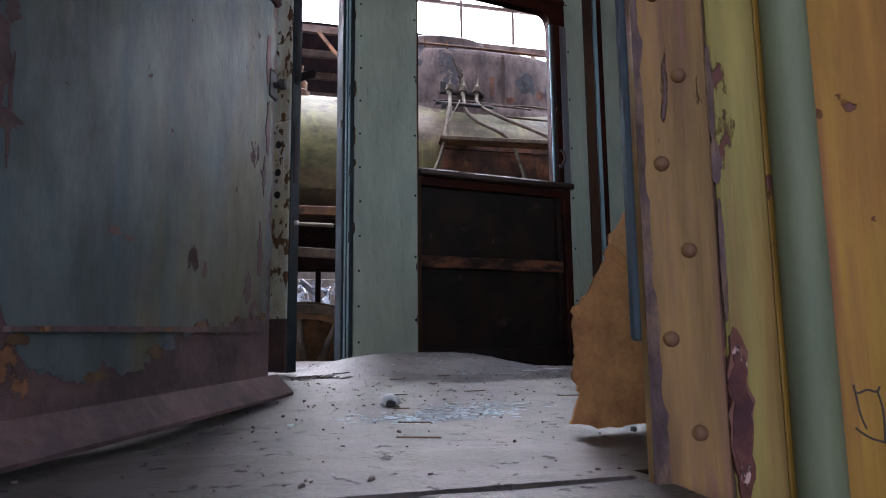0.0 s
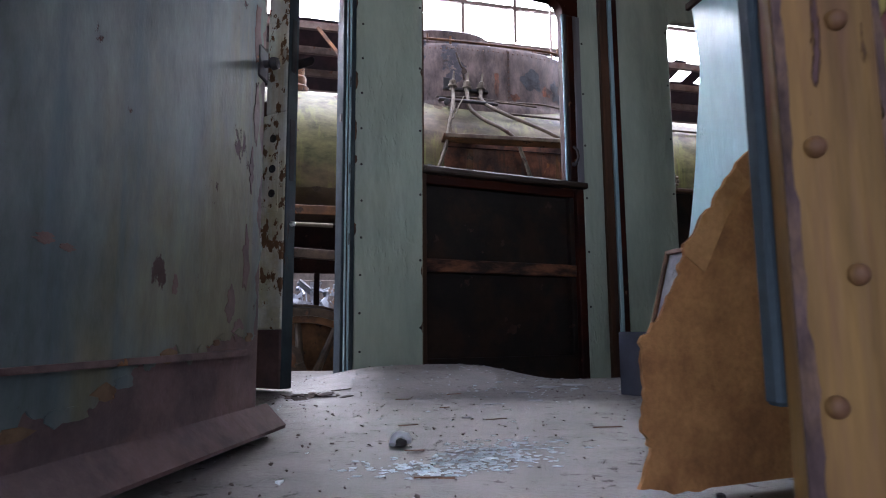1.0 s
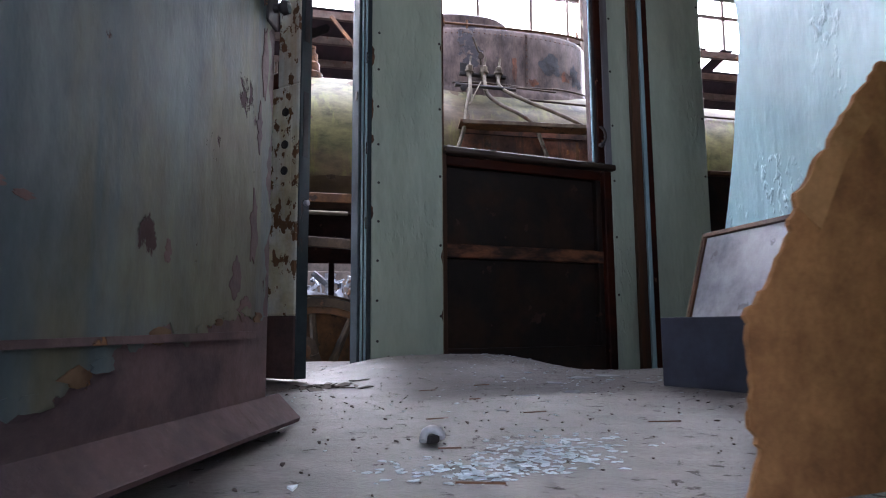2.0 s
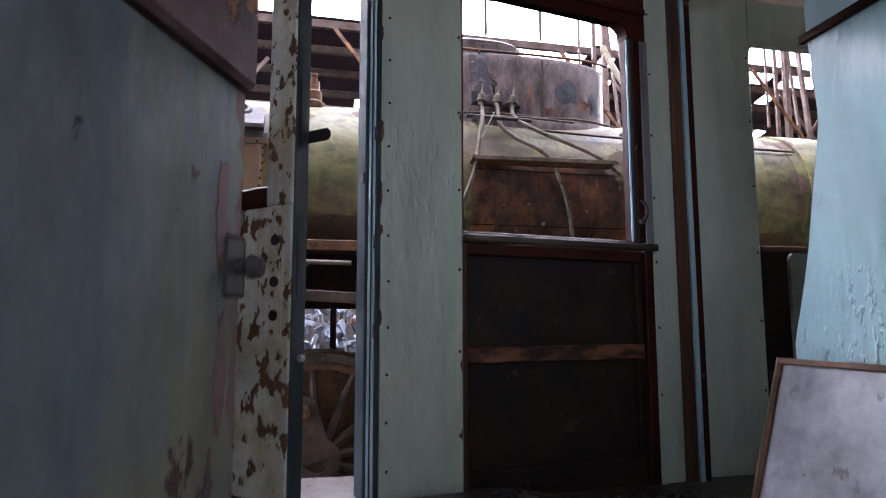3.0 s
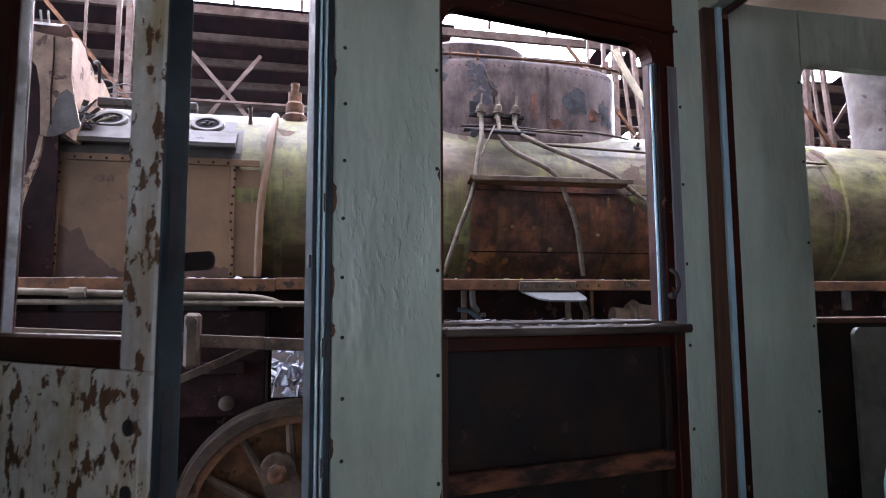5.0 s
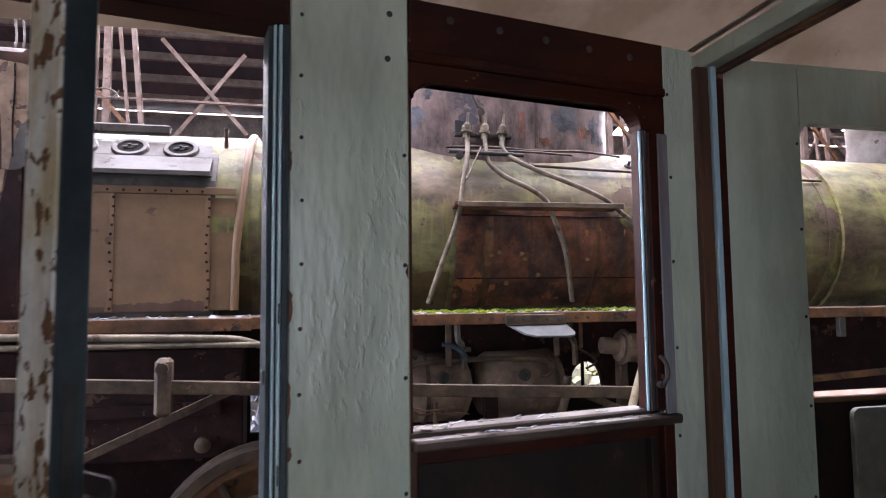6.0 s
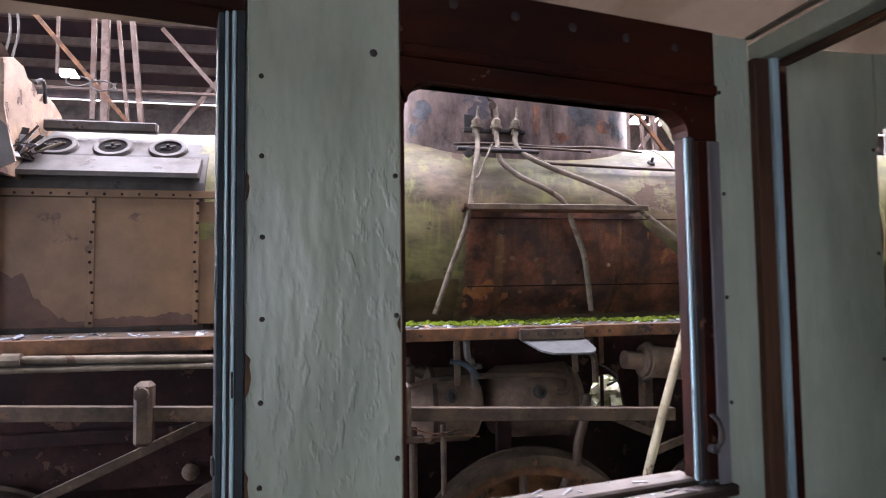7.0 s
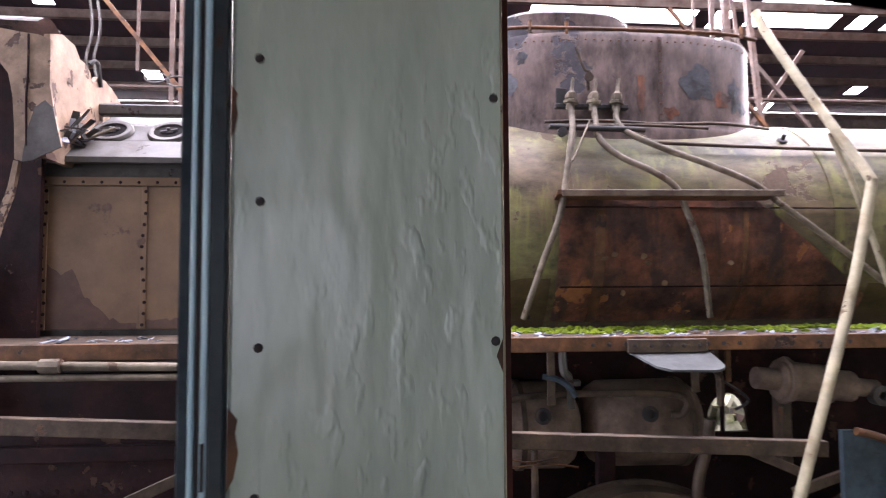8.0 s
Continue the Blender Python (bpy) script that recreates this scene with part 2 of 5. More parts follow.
M_firebox = material("tan_firebox_paint", (0.1371, 0.08346, 0.04791), (0.1165, 0.07258, 0.04482), 0.4, 1.6, rough=0.38, rough2=0.55, bump=0.15, relief=0.5, vary=0.06, chips=(0.085, 0.05, 0.035), chip_cover=0.02, chip_scale=2.0, spec=0.25, sat=1.08, grime=0.25)
M_dome = material("faded_dome_steel", (0.108, 0.076, 0.067), (0.080, 0.056, 0.050), 0.55, 2.5, (1, 1, 0.5), 0.4, 0.6, bump=0.45, relief=0.7, vary=0.28, chips=(0.044, 0.0396, 0.044), chip_cover=0.25, chip_scale=1.8, streak=(0.1375, 0.088, 0.0605), streak_amount=0.2, dust=(0.187, 0.176, 0.165), dust_amount=0.2, grime=0.8, sat=1.0, spec=0.14)
M_shoulder = material("dusty_grey_steel", (0.06718, 0.06129, 0.05635), (0.04568, 0.03783, 0.03185), 0.5, 3.0, rough=0.5, bump=0.25, vary=0.18, chips=(0.03225, 0.01826, 0.01347), chip_cover=0.12, dust=(0.1129, 0.1096, 0.1053), dust_amount=0.5)
M_ironwork = material("brown_oxidised_iron", (0.069, 0.048, 0.0336), (0.045, 0.0312, 0.024), 0.5, 6.0, rough=0.5, bump=0.4, vary=0.25, chips=(0.09, 0.045, 0.024), chip_cover=0.1, dust=(0.144, 0.126, 0.108), dust_amount=0.15, grime=0.7)
# base colour set near black so gaps under the running board stay dark
M_darkiron = material("near_black_iron", (0.016, 0.0085, 0.0085), (0.026, 0.0125, 0.0115), 0.5, 5.0, spec=0.1, rough=0.65, bump=0.5, vary=0.3, chips=(0.05984, 0.03264, 0.02176), chip_cover=0.1, grime=0.5)
M_pipe = material("grey_pipe_lagging", (0.138, 0.114, 0.087), (0.09, 0.072, 0.054), 0.5, 8.0, rough=0.5, vary=0.25, chips=(0.066, 0.039, 0.024), chip_cover=0.12, grime=0.45)
M_edge = material("rusty_angle_iron", (0.115, 0.060, 0.034), (0.070, 0.038, 0.025), 0.5, 5.0, rough=0.55, bump=0.35, vary=0.25, chips=(0.0312, 0.0192, 0.0144), chip_cover=0.2, dust=(0.144, 0.1392, 0.1296), dust_amount=0.12, grime=0.7)
M_shelf = material("drab_shelf_steel", (0.10, 0.075, 0.055), (0.065, 0.042, 0.030), 0.5, 6.0, rough=0.5, bump=0.3, vary=0.25, dust=(0.17, 0.16, 0.14), dust_amount=0.4, grime=0.5)
M_tank = material("dusty_brown_tank", (0.165, 0.120, 0.095), (0.105, 0.075, 0.060), 0.5, 5.0, rough=0.6, bump=0.3, vary=0.2, dust=(0.16, 0.14, 0.12), dust_amount=0.3, grime=0.5)
M_peel = material("peeled_blue_grey_steel", (0.075, 0.075, 0.084), (0.048, 0.043, 0.045), 0.5, 9.0, rough=0.5, bump=0.5, relief=0.6, vary=0.3, grime=0.6, sat=1.0)
M_scrap = material("pale_scrap_metal", (0.26, 0.28, 0.31), (0.08, 0.08, 0.085), 0.5, 4.0, rough=0.35, rough2=0.6, vary=0.35, chips=(0.16, 0.09, 0.05), chip_cover=0.2, chip_scale=3, spec=0.5)
M_brightgap = material("bright_gap_fill", (0.34, 0.33, 0.25), (0.16, 0.17, 0.09), 0.5, 4.0, rough=0.8, vary=0.3)
M_whiteplate = material("scuffed_white_plate", (0.06438, 0.06648, 0.06438), (0.05148, 0.05363, 0.05363), 0.4, 6.0, rough=0.5, chips=(0.02145, 0.02145, 0.02359), chip_cover=0.10, chip_scale=5)
M_lowbrown = material("brown_stained_cladding", (0.075, 0.054, 0.0288), (0.051, 0.0348, 0.0216), 0.55, 2.5, (0.5, 1, 1), 0.42, 0.6, bump=0.3, relief=0.5, vary=0.2, chips=(0.036, 0.024, 0.018), chip_cover=0.15, chip_scale=3, streak=(0.036, 0.0252, 0.018), streak_amount=0.5, grime=0.45)
M_flake = material("pale_paint_flake", (0.121, 0.077, 0.04675), (0.0825, 0.0495, 0.03025), 0.5, 20.0, rough=0.7, vary=0.25)
M_moss = material("green_moss", (0.105, 0.135, 0.022), (0.055, 0.072, 0.014), 0.5, 20.0, rough=0.95, bump=0.9, vary=0.5)
M_cab = material("flaking_buff_cab_paint", (0.2178, 0.1452, 0.0957), (0.165, 0.1089, 0.0726), 0.45, 3.0, rough=0.6, bump=0.45, vary=0.2, chips=(0.066, 0.0396, 0.0297), chip_cover=0.28, chip_scale=6, grime=0.45, sat=1.0)
M_roof = material("dark_roof_sheet", (0.017, 0.012, 0.014), (0.028, 0.017, 0.018), 0.5, 2.0, (1, 0.3, 1), 0.85, vary=0.2)
M_truss = material("faded_roof_steel", (0.115, 0.088, 0.076), (0.082, 0.056, 0.046), 0.5, 3.0, rough=0.6, vary=0.15, chips=(0.07862, 0.03385, 0.01893), chip_cover=0.12)
M_ground = material("cinder_ground", (0.055, 0.05, 0.045), (0.08, 0.07, 0.055), 0.5, 1.5, rough=0.95, bump=0.6, relief=0.6, vary=0.35)
M_shed = material("sooty_shed_wall", (0.10, 0.085, 0.075), (0.07, 0.06, 0.055), 0.5, 1.0, rough=0.9, vary=0.2)
M_glassbit = material("broken_glass_crumbs", (0.70, 0.78, 0.82), (0.50, 0.57, 0.61), 0.4, 30.0, rough=0.12, vary=0.2, spec=0.5)
M_debris = material("dark_litter", (0.06, 0.05, 0.045), (0.12, 0.10, 0.09), 0.5, 20.0, rough=0.9, vary=0.3)
M_steel = material("dull_steel", (0.68, 0.68, 0.68), (0.42, 0.40, 0.38), 0.4, 10.0, rough=0.3, metal=0.3, vary=0.15, spec=0.5)
M_daylight = bpy.data.materials.new("bright_sky")
M_daylight.use_nodes = True
dn = M_daylight.node_tree.nodes
em = dn.new("ShaderNodeEmission")
em.inputs["Color"].default_value, em.inputs["Strength"].default_value = (1.0, 0.97, 0.93, 1), 55.0
M_daylight.node_tree.links.new(em.outputs[0], dn["Material Output"].inputs["Surface"])
# near-black put into the colour for the shade inside the washout wells
M_wellshade = material("well_shade", (0.012, 0.011, 0.011), (0.02, 0.016, 0.014), 0.4, 10.0, rough=0.9, vary=0.2, spec=0.05)
M_plug = material("dark_cast_iron", (0.03, 0.028, 0.028), (0.06, 0.045, 0.04), 0.4, 10.0, rough=0.6, vary=0.2)


# ---- builders ----
def part(name, bm, mat, parent=None, label="", smooth=False):
    me = bpy.data.meshes.new(name)
    bmesh.ops.recalc_face_normals(bm, faces=bm.faces)
    bm.to_mesh(me)
    bm.free()
    me.materials.append(mat)
    if smooth:
        for p in me.polygons:
            p.use_smooth = True
        me.set_sharp_from_angle(angle=radians(38))
    ob = new(name, me)
    if parent:
        ob.parent = parent
    if label:
        ob["label"] = label
    return ob


def thing(name, label, category, x=0, y=0, z=0, rz=0, group="", kind=""):
    ob = new(name)
    ob.matrix_world = pose(x, y, z, 0, 0, rz)
    return tagged(ob, label, category, group, kind)


def box(x0, x1, y0, y1, z0, z1, bevel=0.003, bm=None, m=None):
    bm = bm or bmesh.new()
    mm = Matrix.Translation(((x0 + x1) / 2, (y0 + y1) / 2, (z0 + z1) / 2)) @ Matrix.Diagonal((x1 - x0, y1 - y0, z1 - z0, 1))
    r = bmesh.ops.create_cube(bm, size=1, matrix=(m @ mm) if m else mm)
    if bevel:
        es = list({e for v in r["verts"] for e in v.link_edges})
        bmesh.ops.bevel(bm, geom=es, offset=bevel, segments=1, affect='EDGES')
    return bm


def rod(a, b, r, r2=None, seg=12, bm=None):
    bm = bm or bmesh.new()
    a, b = Vector(a), Vector(b)
    m = Matrix.Translation((a + b) / 2) @ (b - a).to_track_quat("Z", "Y").to_matrix().to_4x4()
    bmesh.ops.create_cone(bm, cap_ends=True, segments=seg, radius1=r, radius2=r if r2 is None else r2, depth=(b - a).length, matrix=m)
    return bm


def bar(a, b, w, h, bm=None, bevel=0.003):
    """A flat bar from a to b, w across and h high."""
    bm = bm or bmesh.new()
    a, b = Vector(a), Vector(b)
    d = b - a
    up = Vector((0, 0, 1)) if abs(d.normalized().z) < 0.95 else Vector((0, 1, 0))
    side = d.cross(up).normalized()
    up = side.cross(d).normalized()
    m = Matrix((side, d.normalized(), up)).transposed().to_4x4()
    m.translation = (a + b) / 2
    return box(-w / 2, w / 2, -d.length / 2, d.length / 2, -h / 2, h / 2, bevel, bm, m)


def tube(pts, r, seg=10, bm=None, steps=5):
    """A bent pipe through the points, rounded between them."""
    bm = bm or bmesh.new()
    p = [Vector(q) for q in pts]
    path = []
    for i in range(len(p) - 1):
        p0, p1, p2, p3 = p[max(i - 1, 0)], p[i], p[i + 1], p[min(i + 2, len(p) - 1)]
        for k in range(steps):
            t = k / steps
            path.append(0.5 * ((2 * p1) + (p2 - p0) * t + (2 * p0 - 5 * p1 + 4 * p2 - p3) * t * t + (3 * p1 - p0 - 3 * p2 + p3) * t ** 3))
    path.append(p[-1])
    rings = []
    ref = Vector((0.3, 0.2, 1)).normalized()
    for i, q in enumerate(path):
        d = (path[min(i + 1, len(path) - 1)] - path[max(i - 1, 0)]).normalized()
        u = d.cross(ref).normalized()
        v = d.cross(u)
        rings.append([bm.verts.new(q + r * (math.cos(2 * math.pi * k / seg) * u + math.sin(2 * math.pi * k / seg) * v)) for k in range(seg)])
    for a, b in zip(rings, rings[1:]):
        for k in range(seg):
            bm.faces.new((a[k], a[(k + 1) % seg], b[(k + 1) % seg], b[k]))
    bm.faces.new(rings[0][::-1])
    bm.faces.new(rings[-1])
    return bm


def lathe(profile, m, seg=32, bm=None):
    """Turns (radius, height) pairs about the local z axis."""
    bm = bm or bmesh.new()
    rings = []
    for r, z in profile:
        rings.append([bm.verts.new(m @ Vector((r * math.cos(2 * math.pi * k / seg), r * math.sin(2 * math.pi * k / seg), z))) for k in range(seg)])
    for a, b in zip(rings, rings[1:]):
        for k in range(seg):
            bm.faces.new((a[k], a[(k + 1) % seg], b[(k + 1) % seg], b[k]))
    if profile[0][0] > 1e-5:
        bm.faces.new(rings[0][::-1])
    if profile[-1][0] > 1e-5:
        bm.faces.new(rings[-1])
    bmesh.ops.remove_doubles(bm, verts=bm.verts, dist=1e-5)
    return bm


def prism(outline, depth, m=None, bevel=0.0, bm=None):
    """An outline in the local xz plane, given thickness along y."""
    bm = bm or bmesh.new()
    m = m or Matrix()
    a = [bm.verts.new(m @ Vector((x, 0, z))) for x, z in outline]
    b = [bm.verts.new(m @ Vector((x, depth, z))) for x, z in outline]
    n = len(outline)
    bm.faces.new(a)
    bm.faces.new(b[::-1])
    for k in range(n):
        bm.faces.new((a[k], b[k], b[(k + 1) % n], a[(k + 1) % n]))
    return bm


def ring_frame(x0, x1, z0, z1, w, y0, y1, r=0.05, seg=6, bm=None):
    """A window surround: an opening x0..x1, z0..z1 with rounded upper corners of radius r, w wide, y0..y1 deep."""
    bm = bm or bmesh.new()

    def loop(x0, x1, z0, z1, r):
        pts = [(x0, z0), (x1, z0)]
        for cx, a0 in ((x1 - r, 0), (x0 + r, 90)):
            for k in range(seg + 1):
                a = radians(a0 + 90 * k / seg)
                pts.append((cx + r * math.cos(a), z1 - r + r * math.sin(a)))
        return pts

    inn, out = loop(x0, x1, z0, z1, r), loop(x0 - w, x1 + w, z0 - w, z1 + w, 0.002)
    vs = [[bm.verts.new((x, y, z)) for x, z in pts] for y in (y0, y1) for pts in (inn, out)]
    n = len(inn)
    for k in range(n):
        j = (k + 1) % n
        bm.faces.new((vs[0][k], vs[0][j], vs[1][j], vs[1][k]))
        bm.faces.new((vs[2][k], vs[3][k], vs[3][j], vs[2][j]))
        bm.faces.new((vs[0][k], vs[2][k], vs[2][j], vs[0][j]))
        bm.faces.new((vs[1][k], vs[1][j], vs[3][j], vs[3][k]))
    return bm


def screws(points, mat, parent, r=0.006, d=(0, -1, 0), name="screw"):
    """Separate screw heads that share one mesh."""
    bm = bmesh.new()
    q = Vector(d).to_track_quat("Z", "Y").to_matrix().to_4x4()
    lathe([(r, -0.001), (r, 0.0012), (r * 0.6, 0.003), (0, 0.0032)], q, 8, bm)
    me = None
    for p in points:
        if me is None:
            ob = part(name, bm, mat, parent, smooth=True)
            me = ob.data
        else:
            ob = new(name, me)
            ob.parent = parent
        ob.location = p


# ---- the carriage: setting ----
TAPER = 10.4
WALL = (-0.30, 3.752)      # far vestibule wall: start of the green panel
MAIN_Y = 4.03              # far main side wall, inner face
TOP = 2.145                # height of the side walls

ground = part("ground", box(-60, 60, -60, 60, -1.35, -1.15, 0), M_ground)
tagged(ground, "dark cinder ground between the rails", "ground", kind="structure")

# floor with a shallow bulge
bm = bmesh.new()
NX, NY = 90, 70
gv = [[None] * (NY + 1) for _ in range(NX + 1)]
for i in range(NX + 1):
    for j in range(NY + 1):
        x, y = -2.2 + 6.2 * i / NX, 1.10 + 3.05 * j / NY
        h = 0.060 * math.exp(-((x + 0.08) / 0.38) ** 4 - ((y - 3.36) / 0.26) ** 2) - 0.06 / (1 + math.exp(-(y - 3.50) * 16)) / (1 + math.exp(-(x - 0.28) * 14))
        h += 0.006 * noise.noise((x * 3, y * 3, 0)) + 0.002 * noise.noise((x * 14, y * 14, 2))
        h += 0.006 * math.exp(-((y - 1.60 + 0.12 * (x + 0.6)) / 0.035) ** 2) * (0.6 + 0.4 * noise.noise((x * 5, 3, 1)))
        gv[i][j] = bm.verts.new((x, y, h))
for i in range(NX):
    for j in range(NY):
        if gv[i][j].co.y < (1.10 if gv[i][j].co.x < -0.30 else 1.43):
            continue
        bm.faces.new((gv[i][j], gv[i + 1][j], gv[i + 1][j + 1], gv[i][j + 1]))
bmesh.ops.delete(bm, geom=[v for v in bm.verts if not v.link_faces], context="VERTS")
floor = part("floor", bm, M_floor, smooth=True)
tagged(floor, "dusty grey carriage floor with a shallow bulge", "floor", kind="structure")
tagged(part("floor_underframe", box(-2.2, 4.0, 1.42, 4.1, -0.25, -0.10, 0), M_darkiron), "dark steel underframe below the carriage floor", "floor", kind="structure")

wall = thing("wall_vestibule", "green painted boarded vestibule wall with dark wood trim", "wall", *WALL, 0, TAPER, kind="structure")
part("green_board", box(0, 0.322, 0, 0.05, -0.12, TOP, 0.004), M_green, wall)
part("green_board", box(1.226, 1.356, 0.0, 0.05, -0.12, TOP, 0.003), M_green, wall)
part("green_board", box(-1.75, -0.87, 0, 0.05, -0.12, TOP, 0.003), M_green, wall)
part("door_head", box(-0.87, -0.002, -0.006, 0.10, 2.01, TOP, 0.004), M_wood, wall)
# jamb of the far doorway: layered strips
part("jamb_strip", box(-0.020, -0.003, -0.012, 0.09, 0.0, 2.01, 0.002), M_darkblue, wall)
part("jamb_strip", box(-0.028, -0.0205, -0.008, 0.10, 0.0, 2.01, 0.002), M_jamb, wall, "bright pale blue strip")
part("jamb_strip", box(-0.034, -0.0285, 0.004, 0.10, 0.0, 2.01, 0.001), M_plug, wall)
part("jamb_strip", box(-0.0405, -0.0345, -0.002, 0.10, 0.0, 2.01, 0.002), M_jamb, wall)
part("jamb_strip", box(-0.053, -0.041, 0.010, 0.11, 0.0, 2.01, 0.002), M_greyblue, wall)
for z in (0.55, 0.86, 1.25):
    part("jamb_slot", box(-0.0265, -0.0225, -0.0095, -0.0078, z, z + 0.05, 0.0), M_plug, wall)
part("hinge_post", box(-0.90, -0.865, -0.012, 0.1, 0, 2.01, 0.003), M_wood, wall)
part("raw_edge", box(0.3185, 0.3215, -0.0015, 0.051, -0.12, 1.965, 0.001), M_palewood, wall, "bare wood edge")
for zc, hh, ww in ((1.29, 0.045, 0.012), (1.06, 0.05, 0.008), (0.62, 0.03, 0.010), (1.66, 0.03, 0.007), (0.93, 0.02, 0.012)):
    part("paint_chip", prism([(0.0, zc - hh), (ww * 0.6, zc - hh * 0.7), (ww, zc - hh * 0.1), (ww * 0.7, zc + hh * 0.4), (ww * 0.9, zc + hh * 0.7), (0.0, zc + hh)], 0.002, Matrix.Translation((0, -0.0012, 0))), M_rawwood, wall, "chipped edge showing brown wood")
for zc, hh in ((1.38, 0.02), (0.45, 0.03), (0.20, 0.025)):
    part("paint_chip", prism([(0.318, zc - hh), (0.310, zc), (0.318, zc + hh)], 0.002, Matrix.Translation((0, -0.0012, 0))), M_rawwood, wall)
part("catch", box(-0.060, -0.0535, 0.02, 0.04, 1.10, 1.135, 0.002), M_whiteplate, wall, "small white door catch")
# window bay
part("header_board", box(0.322, 1.226, -0.004, 0.06, 1.985, TOP, 0.003), M_wood, wall)
part("header_rail", box(0.322, 1.226, -0.016, 0.07, 1.965, 1.995, 0.006), M_wood, wall)
bm = ring_frame(0.338, 1.130, 0.945, 1.915, 0.012, 0.023, 0.055, 0.065)
part("window_lining", bm, M_wood, wall)
part("top_rail", prism([(0.323, 1.965), (0.323, 1.90)] + [(0.338 + 0.05 - 0.05 * math.cos(radians(a)), 1.865 + 0.05 * math.sin(radians(a))) for a in range(0, 91, 15)]
     + [(1.063 + 0.065 * math.sin(radians(a)), 1.85 + 0.065 * math.cos(radians(a))) for a in range(0, 91, 15)] + [(1.226, 1.84), (1.226, 1.965)], 0.06), M_wood, wall)
part("stile", box(1.150, 1.226, -0.004, 0.06, 0.945, 1.845, 0.006), M_wood, wall)
part("stile_edge", box(1.130, 1.138, 0.012, 0.022, 0.945, 1.85, 0.002), M_blue, wall, "pale blue worn window stile edge")
part("stile_groove", box(1.138, 1.152, 0.004, 0.05, 0.945, 1.85, 0.002), M_plug, wall)
part("stile_face", box(1.184, 1.2265, -0.012, -0.0045, 0.935, 1.84, 0.003), M_wornface, wall, "worn grey-lilac painted stile face")
part("window_latch", tube([(1.165, -0.02, 1.03), (1.172, -0.035, 1.06), (1.168, -0.03, 1.10), (1.158, -0.015, 1.12)], 0.007), M_plug, wall, smooth=True)
part("window_latch", lathe([(0.012, 0), (0.012, 0.02), (0.006, 0.024), (0, 0.025)], Matrix.Translation((1.165, -0.002, 1.03)) @ pose(0, 0, 0, 90), 12), M_plug, wall, smooth=True)
part("window_sill", box(0.324, 1.238, -0.028, 0.02, 0.905, 0.934, 0.006), M_sill, wall)
part("window_sill", box(0.324, 1.150, 0.021, 0.10, 0.915, 0.950, 0.006), M_sill, wall)
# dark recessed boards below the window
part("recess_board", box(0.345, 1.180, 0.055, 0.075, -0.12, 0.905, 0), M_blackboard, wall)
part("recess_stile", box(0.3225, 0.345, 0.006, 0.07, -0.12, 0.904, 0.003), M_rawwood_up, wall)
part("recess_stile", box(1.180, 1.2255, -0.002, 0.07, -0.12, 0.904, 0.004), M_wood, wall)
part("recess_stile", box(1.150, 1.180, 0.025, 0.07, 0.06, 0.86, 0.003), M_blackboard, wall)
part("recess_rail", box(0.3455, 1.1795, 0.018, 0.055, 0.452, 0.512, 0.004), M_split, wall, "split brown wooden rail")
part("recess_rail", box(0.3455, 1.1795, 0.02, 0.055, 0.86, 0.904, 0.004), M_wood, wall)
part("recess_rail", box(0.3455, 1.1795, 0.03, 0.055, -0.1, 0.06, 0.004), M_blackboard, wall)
screws([(0.030 + 0.002 * math.sin(k * 5), 0, 0.098 + 0.1625 * k) for k in range(13)], M_plug, wall, 0.0055)
screws([(0.309, 0, 0.198 + 0.30 * k) for k in range(6)], M_plug, wall, 0.006)
screws([(0.262, 0, 1.963), (0.268, 0, 2.09)], M_plug, wall, 0.009)
screws([(1.244 + 0.002 * math.sin(k * 3), 0, 0.30 + 0.28 * k) for k in range(7)], M_plug, wall, 0.006)
screws([(0.45 + 0.16 * k, -0.004, 2.10 - 0.004 * k) for k in range(5)], M_plug, wall, 0.012)
screws([(-0.90 - 0.04, 0, 0.25 + 0.2 * k) for k in range(9)], M_plug, wall, 0.006)

# partition: post, beam, loose panel
partition = thing("wall_partition", "open partition frame with painted post and header beam", "partition", kind="structure")
px, py = WALL[0] + 1.357 * math.cos(radians(TAPER)), WALL[1] + 1.357 * math.sin(radians(TAPER))
part("post_strip", box(px + 0.0, px + 0.048, py - 0.022, py + 0.05, -0.12, 2.085, 0.003), M_rawwood_up, partition, "brown bare wood strip")
part("post", box(px + 0.0485, px + 0.070, py - 0.034, py + 0.06, -0.12, 2.085, 0.003), M_blue, partition)
part("post_strip", box(px + 0.0705, px + 0.108, py - 0.020, py + 0.06, -0.12, 2.085, 0.003), M_wood, partition)
part("header_beam", box(px + 0.03, px + 0.108, 1.5, py + 0.05, 2.0855, TOP, 0.003), M_green, partition)
part("beam_lip", box(px + 0.082, px + 0.1085, 1.5, py - 0.02, 2.066, 2.085, 0.003), M_rawwood, partition)

main = thing("wall_far_side", "dull green side wall with a dark-trimmed window opening", "wall", kind="structure")
part("green_board", box(px + 0.1085, 1.49, MAIN_Y, MAIN_Y + 0.05, -0.12, TOP, 0.003), M_green, main)
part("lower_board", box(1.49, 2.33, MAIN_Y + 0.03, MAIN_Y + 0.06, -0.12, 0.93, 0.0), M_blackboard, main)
part("window_sill", box(1.491, 2.33, MAIN_Y - 0.012, MAIN_Y + 0.10, 0.93, 0.952, 0.004), M_rawwood, main)
